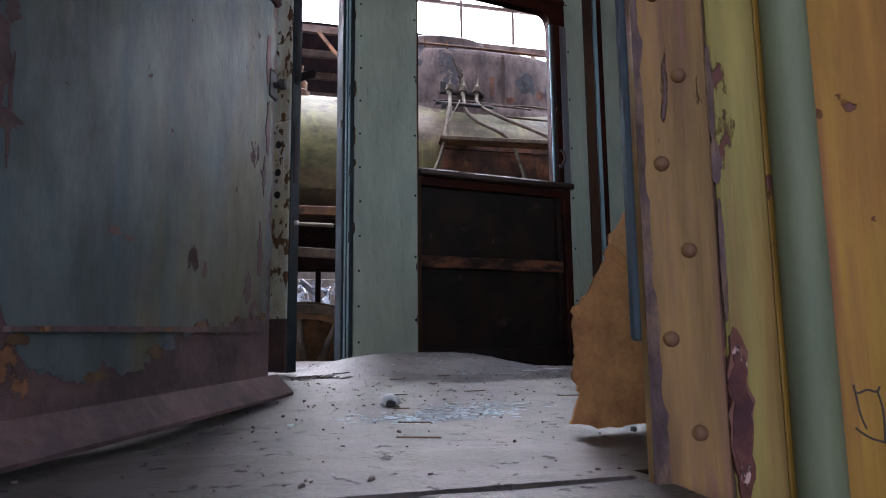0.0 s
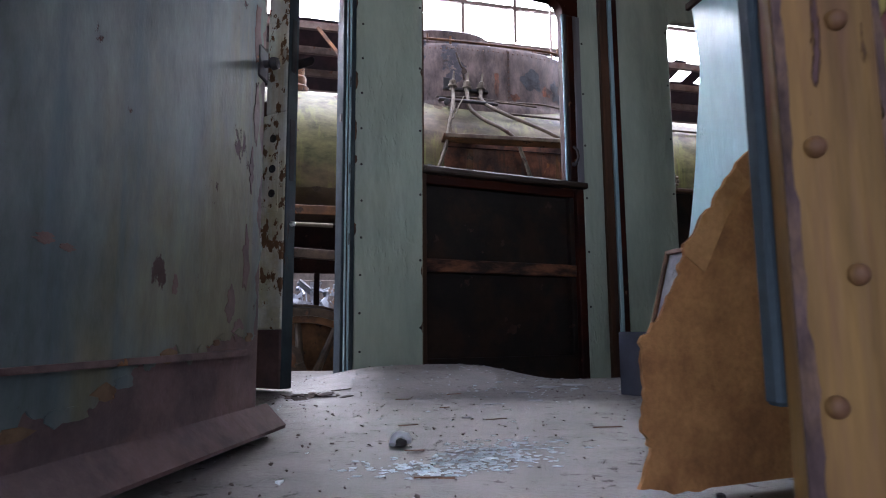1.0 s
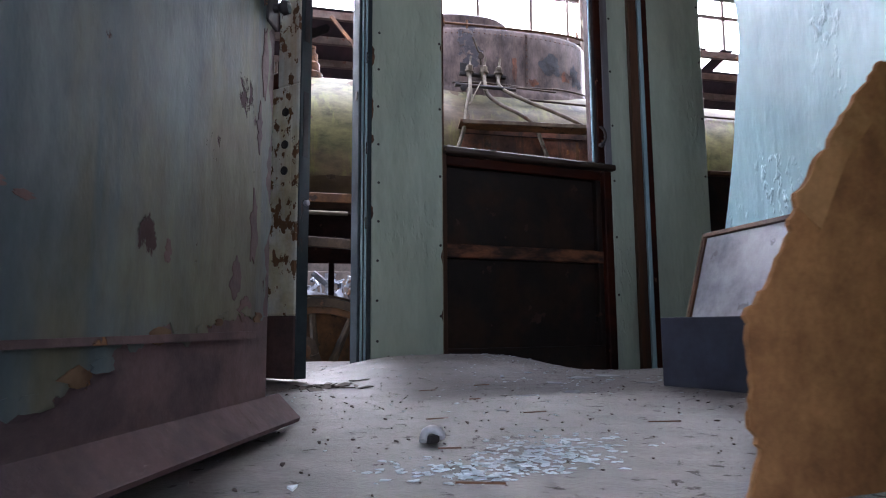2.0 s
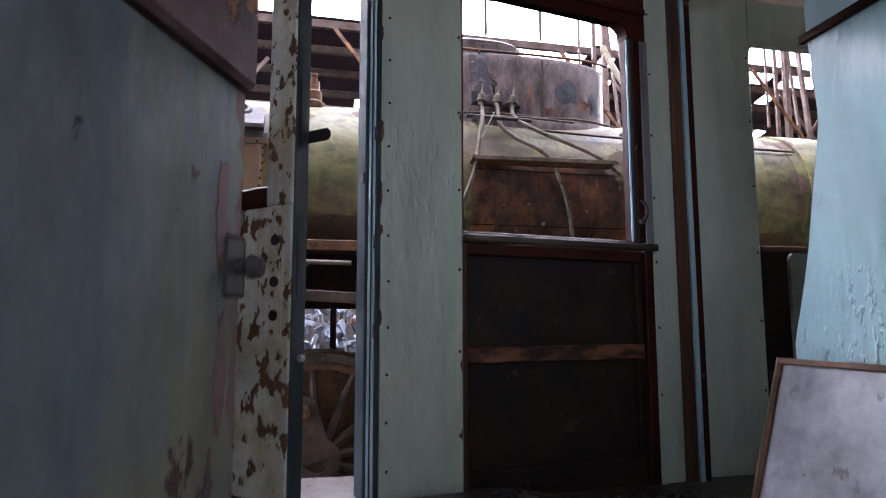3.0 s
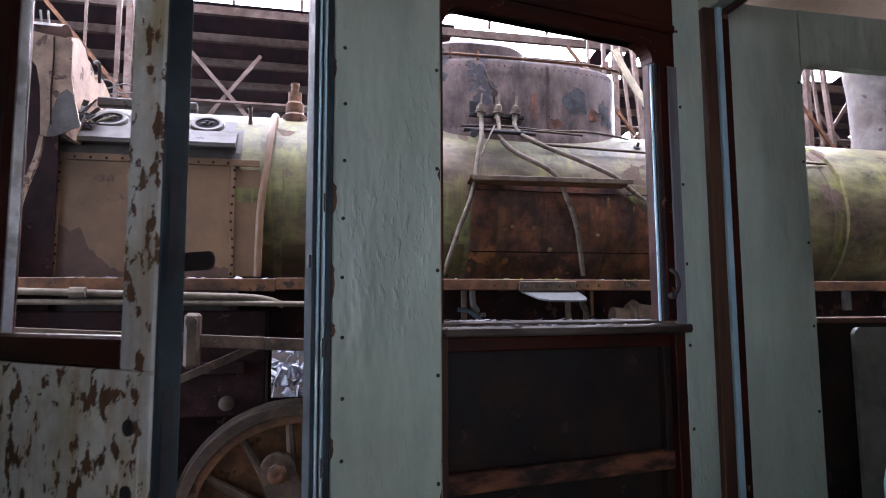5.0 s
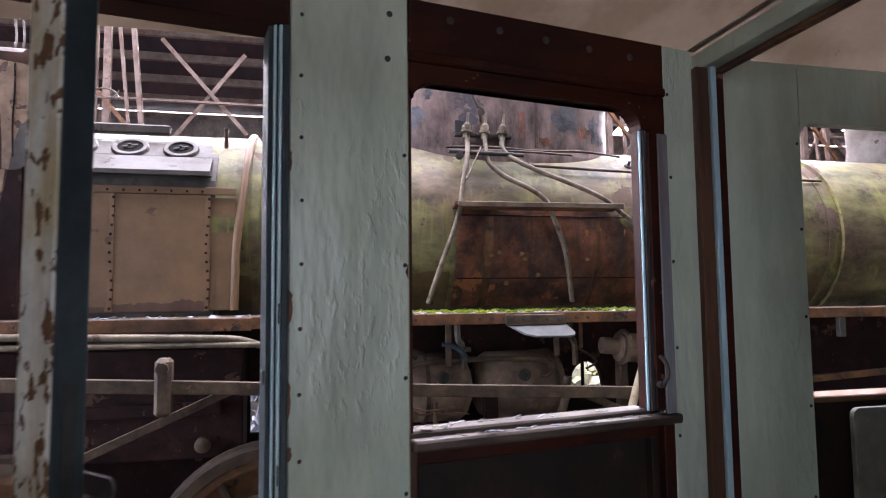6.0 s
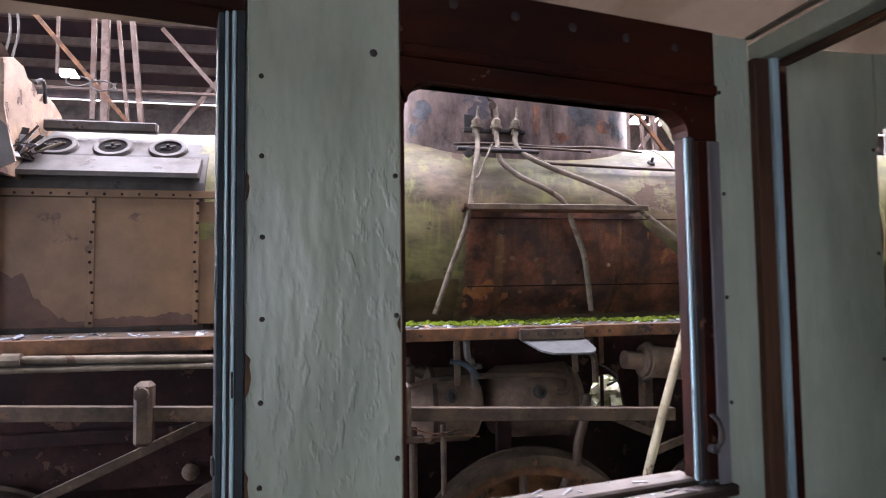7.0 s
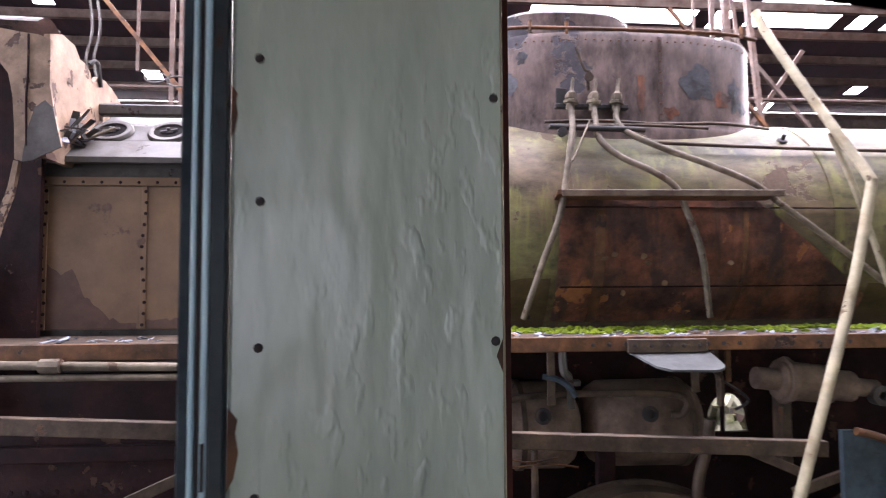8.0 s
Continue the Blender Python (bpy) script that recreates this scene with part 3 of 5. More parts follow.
part("top_board", prism([(1.491, TOP), (1.491, 1.86)] + [(1.491 + 0.06 - 0.06 * math.cos(radians(a)), 1.87 + 0.06 * math.sin(radians(a))) for a in range(0, 91, 15)] + [(2.33, 1.93), (2.33, TOP)], 0.05, Matrix.Translation((0, MAIN_Y, 0))), M_green, main)
part("green_board", box(2.331, 4.0, MAIN_Y, MAIN_Y + 0.05, -0.12, TOP, 0.003), M_green, main)
screws([(1.474, MAIN_Y, 0.30 + 0.31 * k) for k in range(6)], M_plug, main, 0.006)

# ceiling: rises from the walls in a shallow arch
bm = bmesh.new()
rows = []
for k in range(25):
    y = 1.2 + (4.35 - 1.2) * k / 24
    z = TOP + 0.46 * (1 - ((y - 2.75) / 1.62) ** 2) ** 0.5 if abs(y - 2.75) < 1.6 else TOP
    rows.append([bm.verts.new((x, y, z)) for x in (-2.2, 4.0)])
for a, b in zip(rows, rows[1:]):
    bm.faces.new((a[0], a[1], b[1], b[0]))
bmesh.ops.solidify(bm, geom=bm.faces[:], thickness=0.03)
tagged(part("ceiling", bm, M_cream, smooth=True), "stained cream arched carriage ceiling", "ceiling", kind="structure")
tagged(part("ceiling_trim", box(px - 0.012, px + 0.012, 1.6, py, TOP - 0.002, TOP + 0.004, 0.001), M_cream), "cream ceiling joint strip", "trim", kind="structure")
tagged(part("wall_end", box(-2.25, -2.2, 1.2, 4.3, -0.1, 2.7, 0), M_green), "plain green end wall of the vestibule", "wall", kind="structure")
tagged(part("wall_inner_end", box(4.0, 4.05, 1.2, 4.3, -0.1, 2.7, 0), M_green), "plain green wall closing the compartment", "wall", kind="structure")

# ---- entry side ----
entry = thing("wall_entry_side", "yellow riveted carriage side, paint rust-stained and flaking", "wall", -0.28, 1.385, 0, -TAPER, kind="structure")
part("riveted_strip", box(-0.008, 0.066, -0.006, 0.012, -0.15, 2.1, 0.003), M_orange, entry, "rust-stained riveted cover strip")
part("yellow_strip", box(0.071, 0.122, -0.002, 0.02, -0.15, 2.1, 0.003), M_yellow, entry)
part("groove", box(0.065, 0.072, 0.004, 0.02, -0.15, 2.1, 0), M_rust, entry)
part("handrail", rod((0.142, -0.016, -0.15), (0.142, -0.016, 2.1), 0.021, seg=18), M_sage, entry, "sage green vertical grab rail", smooth=True)
for nm, d0, d1, mt, start in (("side_sheet", 0.0, 0.03, M_ochre, 0.122), ("side_lining", 0.0305, 0.07, M_green, 0.03)):
    part(nm, box(start, 0.335, d0, d1, -0.25, 2.14, 0.002), mt, entry)
    part(nm, box(0.3355, 1.1295, d0, d1, -0.25, 0.945, 0.002), mt, entry)
    part(nm, box(0.3355, 1.1295, d0, d1, 1.92, 2.14, 0.002), mt, entry)
    part(nm, box(1.13, 1.357, d0, d1, -0.25, 2.14, 0.002), mt, entry)
near = thing("wall_near_side", "plain green carriage side wall", "wall", kind="structure")
part("green_board", box(1.06, 4.0, 1.09, 1.14, -0.12, 2.14, 0.003), M_green, near)
part("jamb_reveal", box(-0.012, 0.03, 0.0125, 0.030, 0.128, 2.1, 0.003), M_greyblue, entry, "grey-blue painted door jamb")
# rust wound beside the cover strip
for k, (mat_, grow, dy) in enumerate(((M_primer, 1.0, -0.0035), (M_wound, 0.8, -0.0045))):
    outl = []
    for j in range(40):
        a = 2 * math.pi * j / 40
        rz = 0.080 * math.sin(a)
        rx = (0.011 + 0.004 * noise.noise((a * 4, 3, k))) * math.cos(a) * grow
        outl.append((0.078 + rx + 0.006 * noise.noise((rz * 45, 1, 0)), 0.060 + rz * grow + 0.004 * noise.noise((a * 5, k, 2))))
    part("rust_wound", prism(outl, 0.006, Matrix.Translation((0, dy, 0))), mat_, entry, "flaked-out rust hole with pinkish primer edge")
part("edge_rust", prism([(-0.0085, -0.15)] + [(-0.001 + 0.013 * max(0.0, (0.25 - z) / 0.40) + 0.005 * noise.noise((z * 30, 2, 0)) + 0.003 * noise.noise((z * 90, 6, 0)), z) for z in [-0.15 + 0.9 * k / 90 for k in range(91)]] + [(-0.0085, 0.75)], 0.001, Matrix.Translation((0, -0.0068, 0))), M_scale, entry, "scaly purple-brown rusted edge")
bm = bmesh.new()
q = pose(0, 0, 0, 90)
lathe([(0.0075, 0), (0.0072, 0.003), (0.0052, 0.0058), (0.0025, 0.007), (0, 0.0073)], q, 14, bm)
ob = part("rivet", bm, M_orange, entry, smooth=True)
ob.location = (0.036, -0.006, 0.045)
for k, z in enumerate([0.130, 0.213, 0.297, 0.386, 0.47, 0.555, 0.64, 0.725, 0.81, 0.895, 0.98, 1.065, 1.15]):
    o2 = new("rivet", ob.data)
    o2.parent = entry
    o2.location = (0.014 if k % 2 == 0 else 0.036, -0.006, z)
for k, (cx, cz, rx, rz) in enumerate(((0.069, 0.37, 0.004, 0.05), (0.070, 0.30, 0.006, 0.022), (0.071, 0.205, 0.003, 0.06))):
    part("rust_streak", prism([(cx + rx * math.cos(a) * (1 + 0.5 * noise.noise((a * 3, k, 0))), cz + rz * math.sin(a)) for a in (2 * math.pi * j / 30 for j in range(30))], 0.0009, Matrix.Translation((0, -0.0067 if cx < 0.064 else -0.0028, 0))), M_scale, entry, "brown rust run down the paint")
for line in (((0.192, 0.085), (0.194, 0.077), (0.205, 0.080), (0.214, 0.078), (0.218, 0.083)), ((0.215, 0.079), (0.219, 0.060), (0.218, 0.030)), ((0.193, 0.080), (0.196, 0.058), (0.201, 0.044)), ((0.19, 0.045), (0.203, 0.036), (0.219, 0.031))):
    part("paint_crack", tube([(x, 0.0, z) for x, z in line], 0.0011, 6), M_plug, entry, "open crack in the ochre paint", smooth=True)
left = thing("wall_entry_side_end", "yellow carriage side beside the entry door", "wall", -0.93, 1.504, 0, -TAPER, kind="structure")
part("side_sheet", box(-1.35, 0.0, 0.0, 0.06, -0.25, 2.12, 0.003), M_yellow, left)
part("door_head", box(0.0, 0.66, 0.0, 0.07, 2.02, 2.14, 0.003), M_wood, left)
tagged(part("threshold", box(-0.96, -0.29, 1.405, 1.44, -0.06, 0.003, 0.003), M_floor), "worn dusty door threshold", "threshold", kind="structure")

# ---- entry door, standing open inwards ----
door = thing("entry_door", "dull teal steel door, rusted through at the bottom, standing open", "door", -0.915, 1.5, 0, math.degrees(math.atan2(0.735, 0.294)))
DW = 0.745


def flake_line(x):
    low = float(np.interp(x, (0, 0.06, 0.11, 0.17, 0.23, 0.31, 0.36, 0.42, 0.60, 0.75), (0.19, 0.20, 0.115, 0.085, 0.108, 0.092, 0.118, 0.155, 0.158, 0.172)))
    return low + 0.022 * noise.noise((x * 26, 1.7, 0)) + 0.014 * noise.noise((x * 80, 4.0, 0))


bm = box(0, DW, 0.0, 0.035, 0.02, 0.835, 0.004)
part("door_panel", bm, M_rust, door, "bare rusted steel")
# paint layer above the ragged rust line
pts = [(0.002, 0.830), (0.002, flake_line(0))]
pts += [(DW * k / 170, flake_line(DW * k / 170)) for k in range(1, 168)] + [(DW - 0.018 - 0.022 * noise.noise((3, z * 14, 0)) - 0.010 * noise.noise((8, z * 60, 0)), z) for z in [0.175 + 0.655 * k / 60 for k in range(61)]]
part("paint_layer", prism(pts, 0.0022, Matrix.Translation((0, -0.0022, 0))), M_teal_door, door, "stained teal paint lifting at the edges")
rnd = random.Random(3)


def ragged(cx, cz, rx, rz, seed, n=26):
    return [(cx + rx * math.cos(a) * (1 + 0.9 * noise.noise((math.cos(a) * 2 + seed, math.sin(a) * 2, 0)) + 0.5 * noise.noise((a * 6, seed, 0))),
             cz + rz * math.sin(a) * (1 + 0.7 * noise.noise((math.cos(a) * 2, math.sin(a) * 2 + seed, 3)))) for a in (2 * math.pi * k / n for k in range(n))]


for k, (cx, cz, rx, rz) in enumerate(((0.035, 0.30, 0.012, 0.035), (0.05, 0.42, 0.008, 0.05), (0.06, 0.355, 0.018, 0.012), (0.63, 0.22, 0.012, 0.03),
                                      (0.68, 0.30, 0.010, 0.05), (0.69, 0.45, 0.008, 0.03), (0.705, 0.56, 0.010, 0.05), (0.66, 0.185, 0.016, 0.018), (0.70, 0.70, 0.012, 0.05))):
    part("rust_spot", prism(ragged(cx, cz, rx, rz, k * 1.7), 0.002, Matrix.Translation((0, -0.0034, 0))), M_rust, door)
for k in range(16):
    x = 0.10 + 0.60 * k / 15 + rnd.uniform(-0.01, 0.01)
    part("lifted_flake", prism(ragged(x, flake_line(x) + 0.004, rnd.uniform(0.008, 0.022), rnd.uniform(0.004, 0.010), k * 3.1, 12), 0.0016, Matrix.Translation((0, -0.0052, 0))), M_teal_door if k % 3 else M_flake, door)
for k, (cx, cz, rx, rz) in enumerate(((0.062, 0.52, 0.006, 0.02), (0.058, 0.47, 0.010, 0.012), (0.064, 0.36, 0.003, 0.05), (0.24, 0.27, 0.012, 0.006), (0.27, 0.265, 0.010, 0.004), (0.47, 0.24, 0.006, 0.012))):
    part("rust_spot", prism(ragged(cx, cz, rx, rz, k * 2.3 + 40), 0.002, Matrix.Translation((0, -0.0034, 0))), M_rust, door)
part("window_rail", box(0, DW, -0.012, 0.040, 0.835, 0.955, 0.006), M_rust, door)
part("stile", box(0, 0.11, 0.0, 0.035, 0.955, 2.0, 0.004), M_teal_door, door)
part("stile", box(DW - 0.11, DW, 0.0, 0.035, 0.955, 2.0, 0.004), M_teal_door, door)
part("top_rail", box(0.11, DW - 0.11, 0.0, 0.035, 1.84, 2.0, 0.004), M_teal_door, door)
part("kick_moulding", prism([(0.08, 0.149), (0.08, 0.143)] + [(DW - 0.06, 0.143), (DW - 0.06, 0.153)], 0.009, Matrix.Translation((0, -0.009, 0))), M_rust, door)
bm = prism([(0, 0.016), (-0.034, 0.014), (-0.036, 0.020), (0, 0.056)], 1, Matrix(((0, DW + 0.045, 0, 0.0), (1, 0, 0, 0), (0, 0, 1, 0.0), (0, 0, 0, 1))))
part("weather_strip", bm, M_rust, door, "sloping rusted bottom weather strip")
part("latch_knob", lathe([(0.0, 0.03), (0.010, 0.028), (0.012, 0.018), (0.007, 0.012), (0.007, 0), (0.016, 0)], Matrix.Translation((DW - 0.02, -0.002, 0.655)) @ pose(0, 0, 0, 90), 14), M_plug, door, smooth=True)
part("latch_plate", box(DW - 0.042, DW - 0.002, -0.005, -0.001, 0.625, 0.685, 0.004), M_plug, door)
part("latch_strap", prism([(DW - 0.05, 0.990), (DW + 0.068, 0.990)] + [(DW + 0.068 + 0.012 * math.cos(radians(a)), 1.004 + 0.014 * math.sin(radians(a))) for a in range(-80, 81, 20)] + [(DW - 0.05, 1.018)], 0.006, Matrix.Translation((0, -0.006, 0))), M_plug, door, "dark strap latch with a bolt")

# ---- far door, standing open inwards ----
fd = thing("far_door", "steel door with thickly flaking white paint and an empty window, standing open", "door", -1.13, 3.59, 0, math.degrees(math.atan2(-0.55, 0.56)))
FW = 0.745
part("door_panel", box(0.0, FW, 0.0, 0.045, 0.19, 0.885, 0.004), M_white_door, fd)
part("kick_plate", box(0.0, FW, 0.0005, 0.0445, 0.01, 0.19, 0.004), M_rust, fd)
part("stile", box(0.655, FW, 0.0, 0.045, 0.8855, 2.0, 0.004), M_white_door, fd)
part("stile", box(0.0, 0.13, 0.0, 0.045, 0.8855, 2.0, 0.004), M_white_door, fd)
part("top_rail", box(0.1305, 0.6545, 0.0, 0.045, 1.86, 2.0, 0.004), M_white_door, fd)
part("edge_strip", box(FW + 0.0005, FW + 0.006, 0.002, 0.047, 0.01, 2.0, 0.002), M_darkblue, fd, "dark teal door edge")
part("window_frame", box(0.131, 0.20, 0.004, 0.05, 0.93, 1.86, 0.004), M_wood, fd)
part("window_frame", box(0.2005, 0.6545, 0.004, 0.06, 0.886, 0.94, 0.006), M_wood, fd)
part("frame_edge", box(0.2005, 0.208, 0.02, 0.04, 0.94, 1.86, 0.001), M_steel, fd)
part("hinge", rod((-0.012, -0.005, 0.93), (-0.012, -0.005, 1.05), 0.012), M_rust, fd, smooth=True)
part("hinge", rod((-0.012, -0.005, 0.33), (-0.012, -0.005, 0.45), 0.012), M_rust, fd, smooth=True)
part("lock_plate", box(0.672, 0.72, -0.003, 0.0, 0.56, 0.84, 0.001), M_white_door, fd)
for z in (0.80, 0.62, 0.70):
    part("lock_hole", lathe([(0.0, 0.001), (0.007, 0.001), (0.008, 0.004), (0.013, 0.004), (0.013, 0)], Matrix.Translation((0.696, -0.003, z)) @ pose(0, 0, 0, 90), 12), M_plug, fd, smooth=True)
for z0, z1 in ((1.02, 1.20), (0.66, 0.86)):
    part("lock_slot", box(FW + 0.006, FW + 0.0075, 0.014, 0.034, z0, z1, 0), M_plug, fd)
part("latch_strap", prism([(FW - 0.02, 1.045), (FW + 0.055, 1.045)] + [(FW + 0.055 + 0.014 * math.cos(radians(a)), 1.06 + 0.015 * math.sin(radians(a))) for a in range(-80, 81, 20)] + [(FW - 0.02, 1.075)], 0.005, Matrix.Translation((0, 0.05, 0))), M_plug, fd)
part("bolt_knob", lathe([(0, 0.02), (0.008, 0.016), (0.009, 0.006), (0.004, 0)], Matrix.Translation((FW + 0.006, 0.025, 0.52)) @ pose(0, 0, 0, 0, 90), 10), M_steel, fd, smooth=True)

# ---- loose things in the vestibule ----
# pale blue partition sheet with a wavy edge
sheet = thing("loose_panel", "warped sheet painted glossy pale blue, torn along the lower edge", "panel", 1.08, 3.45, 0)
bm = bmesh.new()
rows = []
for k in range(41):
    z = 0.30 + 1.82 * k / 40
    edge = 0.012 + 0.215 * max(0.0, min(1.0, (z - 0.55) / 0.72)) ** 0.8 - 0.02 * max(0.0, z - 1.4)
    row = []
    for j in range(25):
        f = j / 24
        yy = -edge - (1.55 - edge) * f
        bend = 0.03 * math.sin(z * 2.4 + 0.5) * (1 - f) + 0.012 * noise.noise((yy * 3, z * 3, 0)) + 0.05 * f * math.sin(z * 1.3)
        row.append(bm.verts.new((bend, yy, z + (0.012 * noise.noise((yy * 25, 0.3, 0)) if k == 0 else 0))))
    rows.append(row)
for a, b in zip(rows, rows[1:]):
    for k in range(24):
        bm.faces.new((a[k], a[k + 1], b[k + 1], b[k]))
bmesh.ops.solidify(bm, geom=bm.faces[:], thickness=0.008)
part("painted_sheet", bm, M_skyblue, sheet, smooth=True)
part("backing_board", box(0.012, 0.024, -1.55, -0.06, 0.0, 0.32, 0.002), M_skyblue, sheet)
part("batten", bar((-0.035, -0.20, 1.54), (-0.03, -1.2, 1.57), 0.02, 0.03), M_wood, sheet)

board = thing("framed_board", "grey canvas board in a thin wooden frame, leaning on a panel", "picture frame", 0.86, 3.26, 0, -90)
board.matrix_world = Matrix.Translation((0.752, 3.247, 0.036)) @ pose(0, 0, 0, 0, 16, 0) @ pose(0, 0, 0, 0, 0, -90)
part("canvas", box(0.014, 0.526, 0.004, 0.014, 0.014, 0.456, 0), M_canvas, board)
part("frame_rail", box(0, 0.54, -0.004, 0.02, 0.457, 0.475, 0.002), M_rawwood, board)
part("frame_rail", box(0, 0.54, -0.004, 0.02, 0.0, 0.0135, 0.002), M_rawwood, board)
part("frame_stile", box(0, 0.018, -0.004, 0.02, 0.0138, 0.4568, 0.002), M_rawwood, board)
part("frame_stile", box(0.522, 0.54, -0.004, 0.02, 0.0138, 0.4568, 0.002), M_palewood, board)
part("frame_edge", box(-0.005, 0.0, -0.006, 0.022, 0.0, 0.475, 0.001), M_palewood, board)
boxy = thing("low_box", "low slate-blue wooden box standing on the floor", "box", 0.34, 2.70, 0, math.degrees(math.atan2(-0.348, 0.078)))
part("front", box(0, 0.62, 0, 0.012, 0.0, 0.176, 0.002), M_slate, boxy)
part("back", box(0, 0.62, 0.21, 0.222, 0.0, 0.176, 0.002), M_slate, boxy)
part("end", box(0, 0.012, 0.0122, 0.2098, 0.0, 0.176, 0.002), M_slate, boxy)
part("end", box(0.608, 0.62, 0.0122, 0.2098, 0.0, 0.176, 0.002), M_slate, boxy)
part("bottom", box(0.0122, 0.6078, 0.0122, 0.2098, 0.004, 0.014, 0), M_slate, boxy)

prop = thing("leaning_panel", "plain grey-green panel leaning below the window sill", "panel", 1.58, 3.955, -0.055)
outl = [(0.0, 0.0), (0.47, 0.0), (0.49, 0.97)] + [(0.045 - 0.03 * math.sin(radians(a)), 0.94 + 0.03 * math.cos(radians(a))) for a in range(0, 91, 15)]
part("panel_board", prism(outl, 0.018, pose(0, 0, 0, -1.2)), M_greypanel, prop)
# torn hardboard by the entry jamb
torn = thing("torn_hardboard", "torn scrap of brown hardboard standing against the jamb", "hardboard", -0.290, 1.652, 0, 7.1)
KEY = [(0.26, 0.42), (0.22, 0.38), (0.175, 0.325), (0.13, 0.275), (0.118, 0.235), (0.085, 0.19), (0.06, 0.165), (0.066, 0.118), (0.058, 0.07), (0.07, 0.055), (0.052, 0.015), (0.10, 0.006), (0.15, 0.006)]
edge = []
for (xa, za), (xb, zb) in zip(KEY, KEY[1:]):
    for k in range(7):
        f = k / 7
        x, z = xa + (xb - xa) * f, za + (zb - za) * f
        edge.append((x + 0.006 * noise.noise((z * 70, x * 40, 0)) + 0.004 * noise.noise((z * 190, 2, 0)), z + 0.004 * noise.noise((x * 150, z * 60, 4))))
part("fibre_sheet", prism(edge + [(0.30, 0.008), (0.30, 0.42)], 0.005), M_hardboard, torn)
part("torn_face", prism([(x - 0.001, z) for x, z in edge[8:24]] + [(edge[24][0] + 0.03, edge[24][1] - 0.012), (edge[16][0] + 0.035, edge[16][1]), (edge[8][0] + 0.02, edge[8][1] - 0.02)], 0.002, Matrix.Translation((0, -0.0021, 0))), M_hardboard_pale, torn, "paler torn fibre edge")


# ---- the locomotive on the next track ----
loco = thing("steam_locomotive", "derelict rusting steam locomotive with mossy boiler on the next track", "locomotive")
BY, BZ, BR = 7.50, 1.83, 0.78
AX = lambda x: Matrix.Translation((x, BY, BZ)) @ pose(0, 0, 0, 0, 90, 0)
part("boiler", lathe([(0.5, -0.9), (BR, -0.9), (BR, 4.35), (0.5, 4.35)], AX(0), 96), M_boiler, loco, "mossy olive boiler cladding", smooth=True)
part("smokebox", lathe([(0.5, 4.352), (BR + 0.03, 4.352), (BR + 0.03, 6.3), (0.0, 6.42)], AX(0), 72), M_boiler, loco, smooth=True)
for x in (-0.60, 0.98, 2.62, 4.22):
    part("boiler_band", lathe([(BR - 0.01, x), (BR + 0.006, x), (BR + 0.006, x + 0.06), (BR - 0.01, x + 0.06)], AX(0), 96), M_boiler, loco, smooth=True)
# sooty lower strip of the cladding
for x0, x1 in ((-0.835, 0.875), (2.885, 4.21)):
    bm = bmesh.new()
    cols = []
    for i in range(int((x1 - x0) / 0.06) + 1):
        x = min(x1, x0 + 0.06 * i)
        a0 = 206 + 3.0 * noise.noise((x * 1.7, 0.4, 0)) + 1.5 * noise.noise((x * 8, 2, 0))
        cols.append([bm.verts.new((x, BY + (BR + 0.004) * math.cos(radians(a0 + (236 - a0) * j / 8)), BZ + (BR + 0.004) * math.sin(radians(a0 + (236 - a0) * j / 8)))) for j in range(9)])
    for a, b in zip(cols, cols[1:]):
        for k in range(8):
            bm.faces.new((a[k], a[k + 1], b[k + 1], b[k]))
    part("stained_strip", bm, M_lowbrown, loco, "brown-black soot staining low on the cladding", smooth=True)
# rusted lower cladding plate under the shelf
bm = bmesh.new()
rows = []
for i in range(29):
    x = 0.88 + 2.0 * i / 28
    a1 = 168 + 45 * max(0.0, (x - 2.1) / 0.78)
    row = []
    for j in range(15):
        a = radians(228 - (228 - a1) * j / 14)
        rr = BR + 0.012 + 0.004 * noise.noise((x * 3, a * 3, 1))
        row.append(bm.verts.new((x, BY + rr * math.cos(a), BZ + rr * math.sin(a) * (1 if a > math.pi else 1))))
    rows.append(row)
for a, b in zip(rows, rows[1:]):
    for k in range(14):
        bm.faces.new((a[k], a[k + 1], b[k + 1], b[k]))
bmesh.ops.solidify(bm, geom=bm.faces[:], thickness=0.006)
part("lower_cladding", bm, M_boilerrust, loco, "rust-red lower boiler plate", smooth=True)
for x0, x1 in ((1.10, 1.165), (2.02, 2.05)):
    bm = bmesh.new()
    ends = [[bm.verts.new((x, BY + (BR + 0.019) * math.cos(radians(a)), BZ + (BR + 0.019) * math.sin(radians(a)))) for x in (x0, x1)] for a in range(174, 229, 3)]
    for a, b in zip(ends, ends[1:]):
        bm.faces.new((a[0], a[1], b[1], b[0]))
    part("cladding_strap", bm, M_edge, loco, "worn rusty cladding strap", smooth=True)
for zs in (1.455, 1.93):
    ys = BY - math.sqrt((BR + 0.016) ** 2 - (zs - BZ) ** 2)
    part("cladding_joint", bar((0.9, ys, zs), (2.75, ys, zs + 0.004), 0.012, 0.010), M_darkiron, loco)
rnd = random.Random(7)
